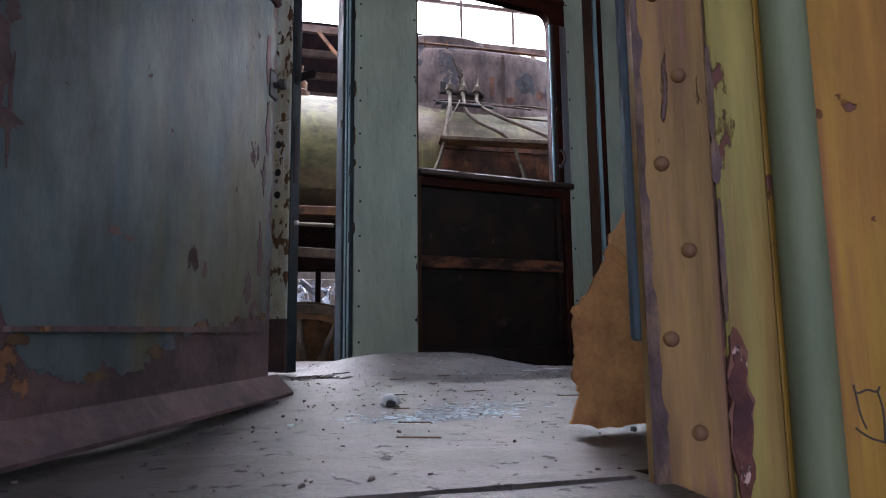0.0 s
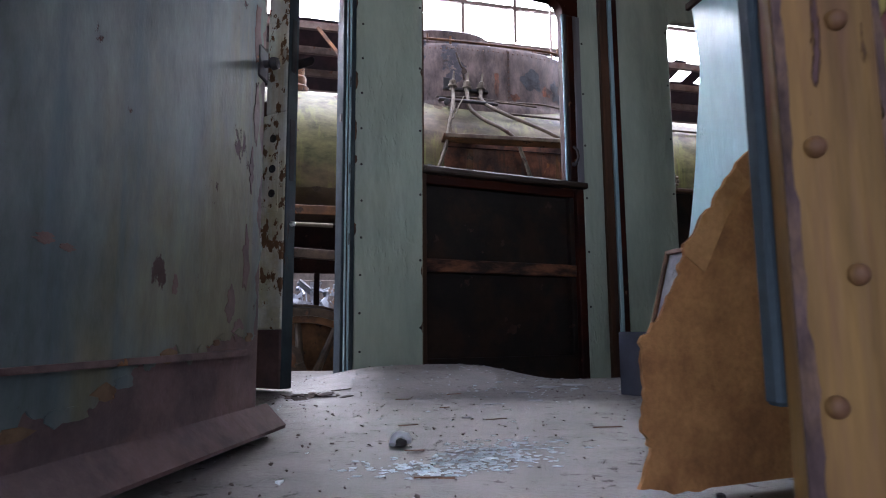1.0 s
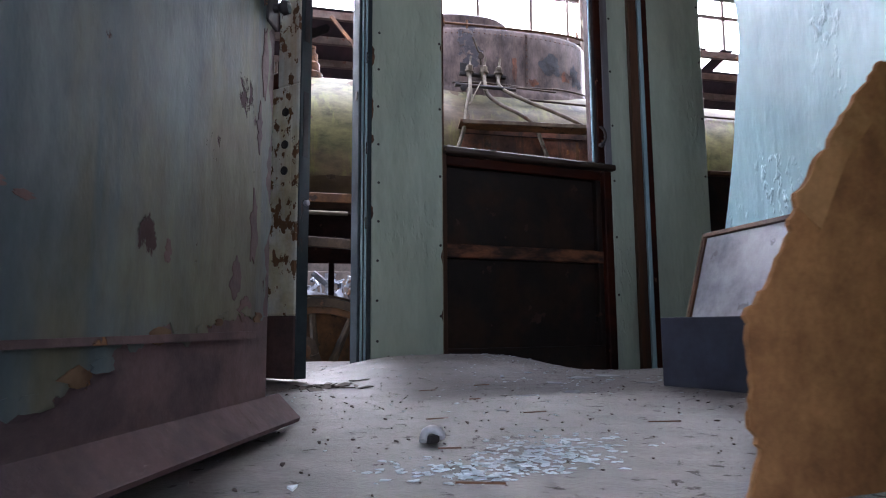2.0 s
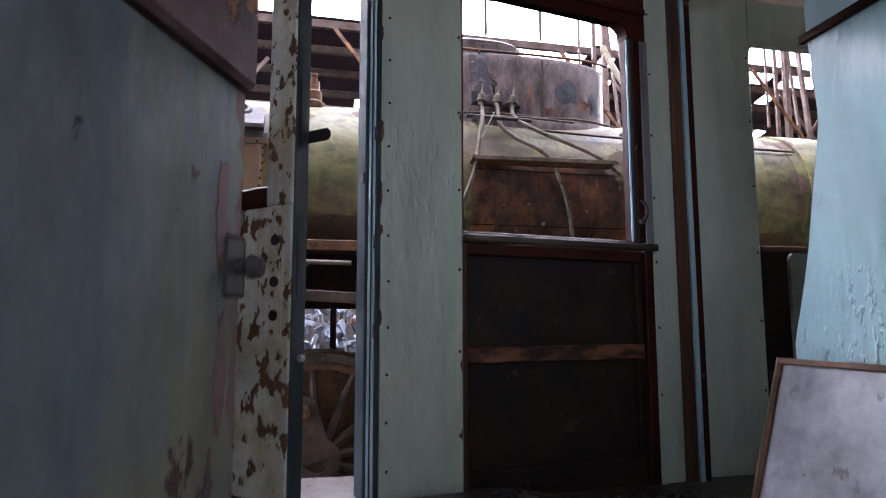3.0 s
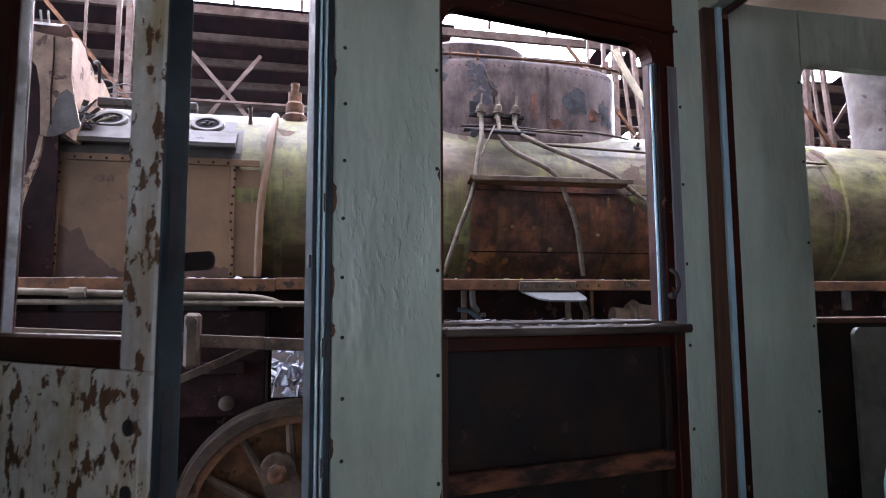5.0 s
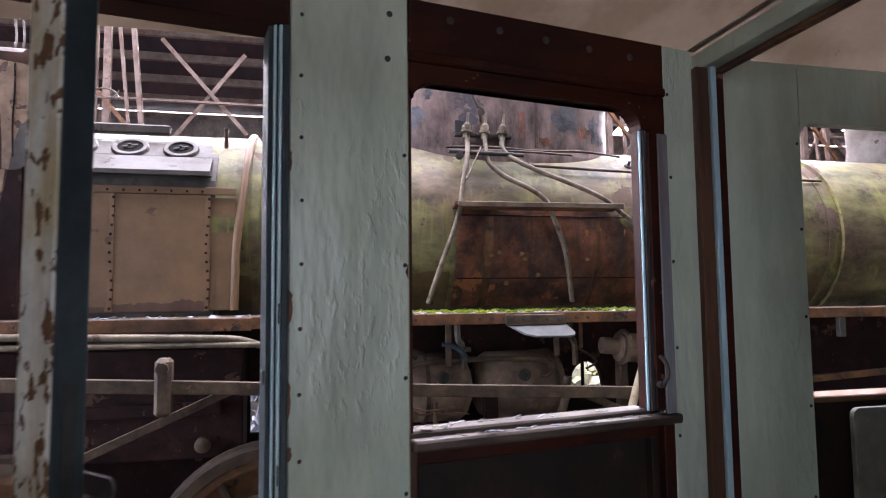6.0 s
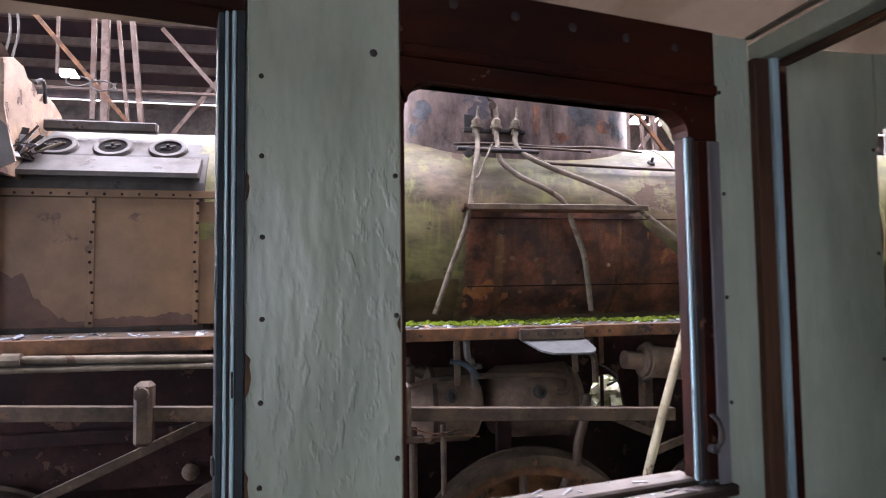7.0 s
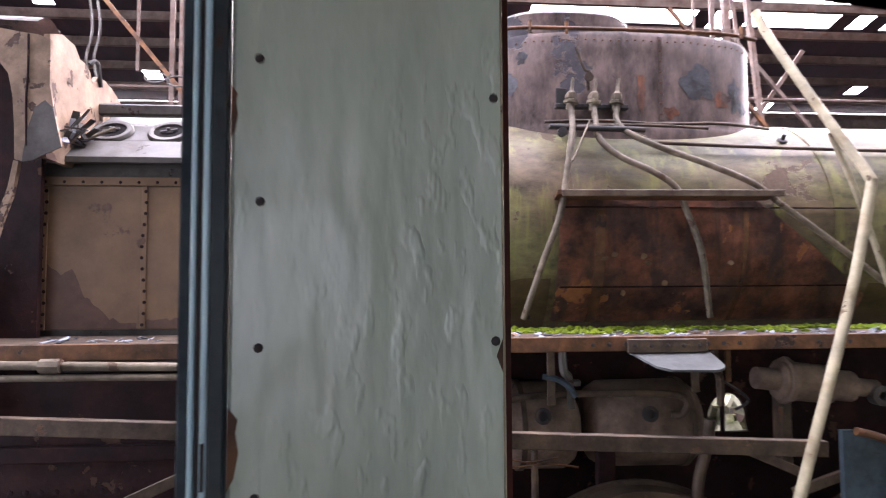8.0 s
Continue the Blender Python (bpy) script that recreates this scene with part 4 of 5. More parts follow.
for x, z in ((1.12, 1.66), (1.16, 1.63), (1.22, 1.65), (1.40, 1.64), (1.43, 1.60), (1.72, 1.55), (1.30, 1.42), (1.95, 1.60), (1.55, 1.48)):
    a = math.asin((z - BZ) / (BR + 0.02))
    y = BY - (BR + 0.022) * math.cos(a)
    q = Matrix.Translation((x, y, z)) @ pose(0, 0, 0, rnd.uniform(-25, 5), rnd.uniform(-20, 20), rnd.uniform(-15, 15))
    part("curled_flake", prism([(-0.024, -0.012), (0.0, -0.02), (0.02, -0.003), (0.013, 0.011), (-0.006, 0.02), (-0.016, 0.006)], 0.003, q), M_flake, loco, "curling pale paint flake")
# firebox
sec = [(6.73, 0.95), (6.73, 2.06), (6.75, 2.14), (6.80, 2.22), (6.90, 2.34), (7.05, 2.46), (7.25, 2.57), (7.5, 2.615), (7.75, 2.57), (7.95, 2.46), (8.1, 2.34), (8.27, 2.06), (8.27, 0.95)]
bm = bmesh.new()
rings = [[bm.verts.new((x, y, z)) for y, z in sec] for x in (-4.2, -0.84)]
for k in range(len(sec) - 1):
    bm.faces.new((rings[0][k], rings[0][k + 1], rings[1][k + 1], rings[1][k]))
bm.faces.new(rings[0]), bm.faces.new(rings[1])
part("firebox", bm, M_shoulder, loco, "dusty grey firebox shoulder")
for x0, x1 in ((-2.30, -2.02), (-2.012, -1.492), (-1.484, -0.885)):
    part("firebox_panel", box(x0, x1, 6.716, 6.731, 1.235, 2.035, 0.004), M_firebox, loco, "tan painted side panel")
part("firebox_panel", box(-0.878, -0.70, 6.722, 6.735, 1.24, 2.02, 0.004), M_firebox, loco)
for x in (-2.02, -1.488, -0.882):
    part("panel_seam", box(x - 0.015, x + 0.015, 6.706, 6.7155, 1.235, 2.035, 0.002), M_firebox, loco)
    screws([(x + 0.010 * math.sin(k * 7), 6.705, 1.26 + 0.062 * k) for k in range(13)], M_darkiron, loco, 0.010, name="bolt")
for x0, x1, hs in ((-2.004, -1.52, (0.36, 0.30, 0.33, 0.17, 0.12, 0.05, 0.03, 0.03)), (-1.472, -0.90, (0.05, 0.04, 0.05, 0.06, 0.05, 0.07, 0.08, 0.06))):
    top = [(x0 + (x1 - x0) * j / 40, 1.24 + float(np.interp(j / 40 * 7, range(8), hs)) + 0.02 * noise.noise((j * 0.35, x0 * 9, 0)) + 0.008 * noise.noise((j * 1.3, x0, 4))) for j in range(41)]
    part("water_stain", prism([(x0, 1.238), (x1, 1.238)] + top[::-1], 0.0015, Matrix.Translation((0, 6.7148, 0))), M_stain, loco, "dark stain creeping up the panel")
part("panel_seam", box(-2.3, -0.70, 6.704, 6.729, 2.037, 2.085, 0.002), M_firebox, loco)
screws([(-2.22 + 0.1 * k, 6.704, 2.055) for k in range(14)], M_darkiron, loco, 0.009, name="bolt")
part("ledge", prism([(6.66, 2.19), (6.66, 2.16), (6.78, 2.17), (6.86, 2.31), (6.82, 2.315)], 1.22, Matrix(((0, 1, 0, -2.09), (1, 0, 0, 0), (0, 0, 1, 0), (0, 0, 0, 1)))), M_shoulder, loco, "dusty grey ledge moulding")
part("top_moulding", box(-2.12, -1.20, 7.05, 7.12, 2.53, 2.60, 0.01), M_shoulder, loco)
nrm = Vector((0, -0.66, 0.75)).normalized()
for x in (-1.78, -1.445, -1.105):
    q = Matrix.Translation((x, 6.957, 2.400)) @ nrm.to_track_quat("Z", "Y").to_matrix().to_4x4()
    part("washout_rim", lathe([(0.086, -0.02), (0.086, 0.014), (0.094, 0.018), (0.116, 0.016), (0.124, 0.004), (0.124, -0.02)], q, 28), M_shoulder, loco, smooth=True)
    part("washout_well", lathe([(0.0, 0.003), (0.085, 0.003), (0.085, 0.0)], q, 28), M_wellshade, loco, smooth=True)
    part("washout_plug", lathe([(0.024, 0.004), (0.024, 0.012), (0.012, 0.016), (0.010, 0.034), (0.0, 0.036)], q, 10), M_plug, loco, smooth=True)
    part("washout_bridge", box(-0.05, 0.05, -0.010, 0.010, 0.010, 0.02, 0.003, None, q @ pose(0, 0, 0, 0, 0, 20)), M_plug, loco)
part("stud", rod((-0.80, 7.02, 2.42), (-0.80, 7.0, 2.58), 0.016), M_ironwork, loco, smooth=True)
# strap at the joint of firebox and boiler
part("joint_strap", tube([(-0.70, 6.70, 1.24), (-0.69, 6.70, 1.7), (-0.66, 6.74, 2.0), (-0.63, 6.86, 2.33), (-0.62, 7.1, 2.53), (-0.62, 7.4, 2.62)], 0.028), M_firebox, loco, smooth=True)
# safety valve
part("safety_valve", lathe([(0.10, 0), (0.10, 0.06), (0.075, 0.08), (0.075, 0.16), (0.055, 0.18), (0.055, 0.26), (0.03, 0.27), (0.03, 0.31), (0.035, 0.315), (0.035, 0.34), (0, 0.345)], Matrix.Translation((-0.47, 7.22, 2.52)), 20), M_edge, loco, smooth=True)
# cab
part("cab_side", prism([(-4.4, 2.74), (-4.4, 2.92), (-2.6, 2.86), (-2.145, 2.82), (-2.03, 2.80), (-1.95, 2.79), (-1.885, 2.765), (-1.882, 2.52), (-1.86, 2.40), (-1.835, 2.28), (-1.815, 2.20), (-1.90, 2.16), (-1.96, 2.128),
                        (-2.01, 2.122), (-2.045, 2.13), (-2.052, 2.30), (-2.065, 2.46), (-2.09, 2.58), (-2.14, 2.645), (-2.22, 2.68)], 0.02, Matrix.Translation((0, 6.45, 0))), M_cab, loco, "flaking buff cab side sheet")
part("sheet_fold", tube([(-1.995, 6.449, 2.79), (-1.99, 6.446, 2.6), (-1.995, 6.447, 2.42), (-1.985, 6.446, 2.2)], 0.006, 6), M_darkiron, loco, smooth=True)
part("torn_cuff", prism([(-2.005, 2.118), (-1.955, 2.122), (-1.90, 2.152), (-1.812, 2.194), (-1.835, 2.29), (-1.86, 2.40), (-1.90, 2.44), (-1.95, 2.40), (-1.985, 2.28)], 0.004, Matrix.Translation((0, 6.443, 0))), M_shoulder, loco, "torn grey lagging cuff")
part("cab_side", prism([(-4.4, 0.8), (-4.4, 1.62), (-2.32, 1.62), (-2.20, 1.80), (-2.115, 1.86), (-2.075, 1.98), (-2.05, 2.125), (-2.025, 2.12), (-2.05, 1.95), (-2.10, 1.80), (-2.17, 1.5), (-2.20, 0.8)], 0.03, Matrix.Translation((0, 6.45, 0))), M_cab, loco)
# flat near-black sheet close behind the opening stands in for the cab's shade
part("cab_dark_sheet", box(-4.35, -2.0, 6.62, 6.66, 0.8, 2.72, 0), M_darkiron, loco)
edge = [(6.472, 2.14), (6.472, 2.80), (6.60, 2.85), (6.74, 2.84), (6.80, 2.79), (6.87, 2.78), (6.93, 2.75), (6.955, 2.70), (6.985, 2.71), (7.03, 2.76), (7.12, 2.765), (7.22, 2.74), (7.34, 2.70), (7.48, 2.60), (7.62, 2.50), (7.62, 2.14)]
part("cab_front", prism([(y + 0.006 * noise.noise((y * 30, z * 9, 0)), z + 0.01 * noise.noise((y * 22, z * 7, 3))) for y, z in edge], 0.03, Matrix(((0, 1, 0, -1.93), (1, 0, 0, 0), (0, 0, 1, 0), (0, 0, 0, 1)))), M_cab, loco, "torn buff cab front plate")
part("bent_hook", tube([(-1.895, 6.90, 2.79), (-1.88, 6.93, 2.82), (-1.88, 6.98, 2.82), (-1.885, 7.02, 2.76), (-1.89, 7.05, 2.70)], 0.012, 8), M_plug, loco, smooth=True)
rows = []
bm = bmesh.new()
for k in range(9):
    y = 6.47 + 0.34 * k / 8
    z = 2.83 + 0.10 * math.sin(math.pi * min(1.0, k / 8 + 0.12))
    rows.append([bm.verts.new((-4.4, y, z + 0.06)), bm.verts.new((-1.965, y, z))])
for a, b in zip(rows, rows[1:]):
    bm.faces.new((a[0], a[1], b[1], b[0]))
bmesh.ops.solidify(bm, geom=bm.faces[:], thickness=0.02)
part("cab_roof_lip", bm, M_dome, loco, "dark buckled lip left of the cab roof", smooth=True)
# torn lagging by the cab
rnd = random.Random(17)
for k in range(24):
    a = Vector((-1.90 + rnd.uniform(-0.02, 0.03), 6.70 + rnd.uniform(-0.1, 0.12), 2.25 + rnd.uniform(0.0, 0.17)))
    b = a + Vector((rnd.uniform(0.02, 0.10), rnd.uniform(-0.05, 0.05), rnd.uniform(-0.07, 0.08)))
    part("lagging_shred", bar(a, b, rnd.uniform(0.012, 0.04), 0.004, bevel=0), M_shoulder if k % 3 else M_canvas, loco)
part("lagging_rod", rod((-1.90, 6.80, 2.30), (-1.72, 6.86, 2.40), 0.010, seg=8), M_pipe, loco, smooth=True)
# dome casing
bm = bmesh.new()


def oval(z, gx, gy, n=64, cx=1.48, cy=7.50):
    return [bm.verts.new((cx + gx * abs(math.cos(t)) ** 0.75 * (1 if math.cos(t) >= 0 else -1), cy + gy * abs(math.sin(t)) ** 0.75 * (1 if math.sin(t) >= 0 else -1), z)) for t in (2 * math.pi * k / n for k in range(n))]


loops = [oval(2.30, 1.0, 0.525), oval(2.47, 1.0, 0.525), oval(2.50, 0.995, 0.51), oval(2.54, 0.985, 0.50), oval(3.10, 0.985, 0.50), oval(3.13, 0.97, 0.485)]
for a, b in zip(loops, loops[1:]):
    for k in range(64):
        bm.faces.new((a[k], a[(k + 1) % 64], b[(k + 1) % 64], b[k]))
bm.faces.new(loops[-1])
part("dome_casing", bm, M_dome, loco, "faded purple-brown dome casing with peeling patches", smooth=True)
bm = bmesh.new()
loops = [oval(3.13, 0.50, 0.44, 48, 1.08), oval(3.27, 0.50, 0.44, 48, 1.08), oval(3.30, 0.47, 0.41, 48, 1.08), oval(3.31, 0.30, 0.26, 48, 1.08)]
for a, b in zip(loops, loops[1:]):
    for k in range(48):
        bm.faces.new((a[k], a[(k + 1) % 48], b[(k + 1) % 48], b[k]))
bm.faces.new(loops[-1])
part("dome_lid", bm, M_dome, loco, smooth=True)


def dome_y(x):
    c = min(0.999, abs(x - 1.48) / 0.985) ** (1 / 0.75)
    return 7.50 - 0.50 * math.sqrt(1 - c * c) ** 0.75


for k, (cx, cz, rx, rz, mt) in enumerate(((1.93, 2.80, 0.13, 0.10, M_peel), (2.22, 2.74, 0.055, 0.11, M_peel), (2.28, 2.66, 0.04, 0.05, M_peel), (1.72, 2.60, 0.05, 0.04, M_boilerrust), (0.66, 2.80, 0.05, 0.09, M_peel), (0.60, 2.66, 0.03, 0.05, M_peel), (2.10, 2.70, 0.07, 0.05, M_boilerrust), (1.52, 2.72, 0.03, 0.12, M_boilerrust), (0.75, 2.97, 0.03, 0.04, M_peel))):
    bm = bmesh.new()
    mid = bm.verts.new((cx, dome_y(cx) - 0.005, cz))
    rim = []
    for j in range(36):
        a = 2 * math.pi * j / 36
        g = 1 + 0.55 * noise.noise((math.cos(a) * 1.6 + k * 5, math.sin(a) * 1.6, k)) + 0.3 * noise.noise((a * 5, k * 3, 1))
        x, z = cx + rx * g * math.cos(a), cz + rz * g * math.sin(a)
        rim.append(bm.verts.new((x, dome_y(x) - 0.003, z)))
    for j in range(36):
        bm.faces.new((mid, rim[j], rim[(j + 1) % 36]))
    part("peeled_patch", bm, mt, loco, "patch where the dome paint has peeled away")
part("casing_seam", box(1.635, 1.665, 6.988, 6.999, 2.54, 3.10, 0.002), M_dome, loco)
screws([(1.65, 6.988, 2.58 + 0.07 * k) for k in range(8)], M_edge, loco, 0.008, name="rivet")
screws([(0.72 + 0.055 * k, dome_y(0.72 + 0.055 * k) - 0.001, 3.07 + 0.004 * math.sin(k)) for k in range(30)], M_edge, loco, 0.007, name="rivet")
part("control_rod", tube([(0.86, 6.83, 2.445), (1.05, 6.815, 2.435), (1.46, 6.815, 2.43)], 0.018), M_plug, loco, smooth=True)
part("control_rod_end", lathe([(0.03, 0), (0.03, 0.03), (0, 0.035)], Matrix.Translation((0.93, 6.80, 2.40)) @ pose(0, 0, 0, 90), 10), M_plug, loco, smooth=True)
part("dome_rail", tube([(0.45, 7.2, 3.12), (0.62, 7.0, 3.12), (1.0, 6.965, 3.125), (2.0, 6.965, 3.12), (2.35, 7.05, 3.115)], 0.013), M_edge, loco, smooth=True)
for x in (0.78, 1.02, 2.2):
    part("rail_bracket", rod((x, 6.965, 3.09), (x, 6.965, 3.17), 0.012), M_edge, loco)
part("base_cable", tube([(0.85, 6.90, 2.49), (1.2, 6.88, 2.50), (1.6, 6.88, 2.485), (2.0, 6.90, 2.50), (2.45, 7.1, 2.52)], 0.010), M_ironwork, loco, smooth=True)
part("base_cable", tube([(0.86, 6.86, 2.44), (1.15, 6.85, 2.46), (1.5, 6.86, 2.47), (1.9, 6.87, 2.46)], 0.010), M_ironwork, loco, smooth=True)
part("valve_bracket", box(0.94, 1.42, 6.955, 7.0, 2.60, 2.63, 0.004), M_plug, loco)
part("casing_hole", box(0.95, 1.02, 6.99, 7.001, 2.60, 2.74, 0.004), M_plug, loco)
for x in (1.03, 1.18, 1.33):
    part("sand_valve", lathe([(0.028, -0.04), (0.028, 0.0), (0.045, 0.004), (0.045, 0.022), (0.030, 0.028), (0.030, 0.07), (0.02, 0.08), (0.012, 0.09), (0.010, 0.17), (0, 0.175)], Matrix.Translation((x, 6.94, 2.62)) @ pose(0, 0, 0, 0, 6), 14), M_pipe, loco, smooth=True)
    part("valve_nut", lathe([(0.036, 0), (0.036, 0.026)], Matrix.Translation((x, 6.94, 2.655)), 6), M_pipe, loco)
part("valve_link", tube([(1.16, 6.97, 2.72), (1.15, 6.95, 2.79), (1.165, 6.96, 2.84), (1.13, 6.96, 2.86), (1.08, 6.965, 3.0)], 0.011), M_ironwork, loco, smooth=True)
part("link_eye", lathe([(0.016, 0), (0.03, 0), (0.03, 0.012), (0.016, 0.012)], Matrix.Translation((1.155, 6.95, 2.80)) @ pose(0, 0, 0, 90), 14), M_ironwork, loco)
part("sand_pipe", tube([(1.03, 6.93, 2.60), (1.025, 6.90, 2.53), (0.99, 6.78, 2.40), (0.93, 6.70, 2.14), (0.876, 6.66, 1.89), (0.76, 6.68, 1.57), (0.66, 6.72, 1.27)], 0.0195), M_pipe, loco, smooth=True)
part("sand_pipe", tube([(1.18, 6.93, 2.60), (1.17, 6.88, 2.50), (1.17, 6.80, 2.36), (1.28, 6.74, 2.24), (1.46, 6.71, 2.15), (1.60, 6.70, 2.05), (1.66, 6.69, 1.9), (1.75, 6.70, 1.65), (1.83, 6.78, 1.27)], 0.0195), M_pipe, loco, smooth=True)
part("sand_pipe", tube([(1.33, 6.93, 2.60), (1.31, 6.88, 2.50), (1.36, 6.80, 2.40), (1.55, 6.75, 2.30), (1.80, 6.71, 2.20), (2.08, 6.69, 2.08), (2.25, 6.68, 1.95), (2.55, 6.70, 1.75), (2.95, 6.75, 1.48)], 0.0195), M_pipe, loco, smooth=True)
part("thin_conduit", tube([(1.02, 6.80, 2.40), (0.96, 6.69, 2.2), (1.03, 6.72, 2.34), (1.1, 6.78, 2.47)], 0.006), M_pipe, loco, smooth=True)
part("thin_conduit", tube([(1.25, 6.85, 2.47), (1.45, 6.79, 2.38), (1.6, 6.75, 2.28)], 0.006), M_pipe, loco, smooth=True)
part("long_conduit", tube([(1.55, 6.86, 2.36), (2.2, 6.85, 2.34), (3.0, 6.86, 2.33), (4.3, 6.86, 2.32)], 0.012), M_ironwork, loco, smooth=True)
part("boiler_plug", lathe([(0.035, 0), (0.03, 0.02), (0.012, 0.025), (0.012, 0.06), (0, 0.06)], Matrix.Translation((2.46, 6.98, 2.40)) @ pose(0, 0, 0, 40), 10), M_plug, loco, smooth=True)
part("shelf", prism([(0, 0), (-0.20, 0.012), (-0.20, -0.012), (0, -0.022)], 1.27, Matrix(((0.13, 0.995, 0, 0.86), (0.99, -0.09, 0, 6.75), (0, -0.008, 1, 1.998), (0, 0, 0, 1)))), M_edge, loco, "rusty drip shelf on the boiler side")
part("shelf_lip", bar((0.855, 6.545, 1.990), (2.115, 6.435, 1.982), 0.012, 0.038), M_shelf, loco)
# running board
part("running_board", box(-2.3, 6.2, 6.22, 6.95, 1.175, 1.20, 0.004), M_ironwork, loco)
part("board_edge", box(-0.55, 6.2, 6.195, 6.219, 1.130, 1.206, 0.004), M_edge, loco, "rusty angle-iron edge")
part("board_edge", box(-2.3, -0.553, 6.20, 6.219, 1.120, 1.200, 0.004), M_edge, loco)
screws([(0.30 + 0.085 * k + 0.35 * (k // 3), 6.195, 1.165) for k in range(12)], M_plug, loco, 0.012, name="bolt")
part("step_plate", prism([(1.10, 6.215), (1.17, 6.05), (1.23, 6.01)] + [(1.44 + 0.08 * math.sin(radians(a)), 6.07 - 0.07 * math.cos(radians(a))) for a in range(0, 91, 15)] + [(1.52, 6.215)], 0.012, Matrix(((1, 0, 0, 0), (0, 0, 1, 0), (0, 1, 0.33, -0.936), (0, 0, 0, 1)))), M_whiteplate, loco, "scuffed white step plate")
for x, mt in ((0.76, M_shoulder), (1.57, M_ironwork)):
    part("hanger", tube([(x, 6.25, 1.13), (x + 0.008, 6.255, 1.03), (x + 0.04, 6.28, 0.99), (x + 0.055, 6.30, 0.90), (x + 0.06, 6.31, 0.83)], 0.022, 6), mt, loco, "bent hanger strap")
part("hanger", bar((0.70, 6.25, 1.13), (0.705, 6.27, 0.855), 0.04, 0.014), M_ironwork, loco)
part("hanger", bar((1.47, 6.28, 1.13), (1.49, 6.30, 0.90), 0.04, 0.014), M_ironwork, loco)
part("hanger", bar((1.66, 6.28, 1.13), (1.67, 6.30, 0.95), 0.03, 0.012), M_edge, loco)
part("clamp", box(0.775, 0.865, 6.28, 6.32, 0.945, 0.975, 0.004), M_shoulder, loco)
part("step_bracket", box(1.08, 1.50, 6.180, 6.1945, 1.122, 1.192, 0.004), M_ironwork, loco, "dark riveted step bracket")
screws([(1.12 + 0.085 * k, 6.180, 1.157) for k in range(5)], M_plug, loco, 0.012, name="bolt")
part("loose_wire", tube([(0.36, 6.30, 0.58), (0.50, 6.28, 0.545), (0.68, 6.29, 0.555), (0.85, 6.30, 0.53)], 0.006, 6), M_edge, loco, smooth=True)
part("loose_wire", tube([(0.38, 6.30, 0.62), (0.56, 6.28, 0.57), (0.74, 6.29, 0.585)], 0.005, 6), M_edge, loco, smooth=True)
part("loose_wire", tube([(1.62, 6.32, 0.97), (1.74, 6.33, 0.90), (1.80, 6.34, 0.84), (1.72, 6.33, 0.80)], 0.008, 6), M_plug, loco, smooth=True)
part("wiper_rag", tube([(0.66, 6.27, 1.00), (0.74, 6.25, 0.985), (0.80, 6.25, 0.94), (0.83, 6.26, 0.90)], 0.016, 6), M_greyblue, loco, "scrap of blue rag tied round the hanger")
part("spring_link", box(0.36, 0.50, 6.27, 6.33, 0.52, 0.56, 0.006), M_ironwork, loco)
part("tank_strap", lathe([(0.252, 0.0), (0.258, 0.0), (0.258, 0.03), (0.252, 0.03)], Matrix.Translation((0.60, 6.74, 0.66)) @ pose(0, 0, 0, 0, 90), 32), M_ironwork, loco, smooth=True)
part("tank_strap", lathe([(0.252, 0.0), (0.258, 0.0), (0.258, 0.03), (0.252, 0.03)], Matrix.Translation((1.56, 6.74, 0.66)) @ pose(0, 0, 0, 0, 90), 32), M_ironwork, loco, smooth=True)
# moss on the running board
bm = bmesh.new()
rnd = random.Random(4)
for k in range(3000):
    x = rnd.uniform(0.30, 3.4)
    y = rnd.uniform(6.34, 6.80)
    if noise.noise((x * 2.6, y * 6, 0)) < 0.42 - (y - 6.30) * 1.5:
        continue
    r = rnd.uniform(0.008, 0.03)
    bmesh.ops.create_icosphere(bm, subdivisions=1, radius=r, matrix=Matrix.Translation((x, y, 1.20)) @ Matrix.Diagonal((1, 0.9, rnd.uniform(0.5, 1.1), 1)))
moss = part("moss", bm, M_moss)
tagged(moss, "bright green moss growing along the running board", "moss", kind="stuff")
# pale shards: some debris, some standing in for glints on the wet board
bm = bmesh.new()
for k in range(260):
    x = rnd.uniform(-1.9, 3.6)
    y = rnd.uniform(6.225, 6.60)
    if x < -0.6 and y > 6.5:
        continue
    m = Matrix.Translation((x, y, 1.204)) @ Euler((rnd.uniform(-0.4, 0.4), rnd.uniform(-0.4, 0.4), rnd.uniform(0, 6.3))).to_matrix().to_4x4()
    w, d = rnd.uniform(0.006, 0.03), rnd.uniform(0.006, 0.02)
    box(-w, w, -d, d, -0.002, 0.002, 0, bm, m)
tagged(part("flakes_and_glints", bm, M_scrap), "pale flakes and painted white glints on the running board", "flakes", kind="stuff")
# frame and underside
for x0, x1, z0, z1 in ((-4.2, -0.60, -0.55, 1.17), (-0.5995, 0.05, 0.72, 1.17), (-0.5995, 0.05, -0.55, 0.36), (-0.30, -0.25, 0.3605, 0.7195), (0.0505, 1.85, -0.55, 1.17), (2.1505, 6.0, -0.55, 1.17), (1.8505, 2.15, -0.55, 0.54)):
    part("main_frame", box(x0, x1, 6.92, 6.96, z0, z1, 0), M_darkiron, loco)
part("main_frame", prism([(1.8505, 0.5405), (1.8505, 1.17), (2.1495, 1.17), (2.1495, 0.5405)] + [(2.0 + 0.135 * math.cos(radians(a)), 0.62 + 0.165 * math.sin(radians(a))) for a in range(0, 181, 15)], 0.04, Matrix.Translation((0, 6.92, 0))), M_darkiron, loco)
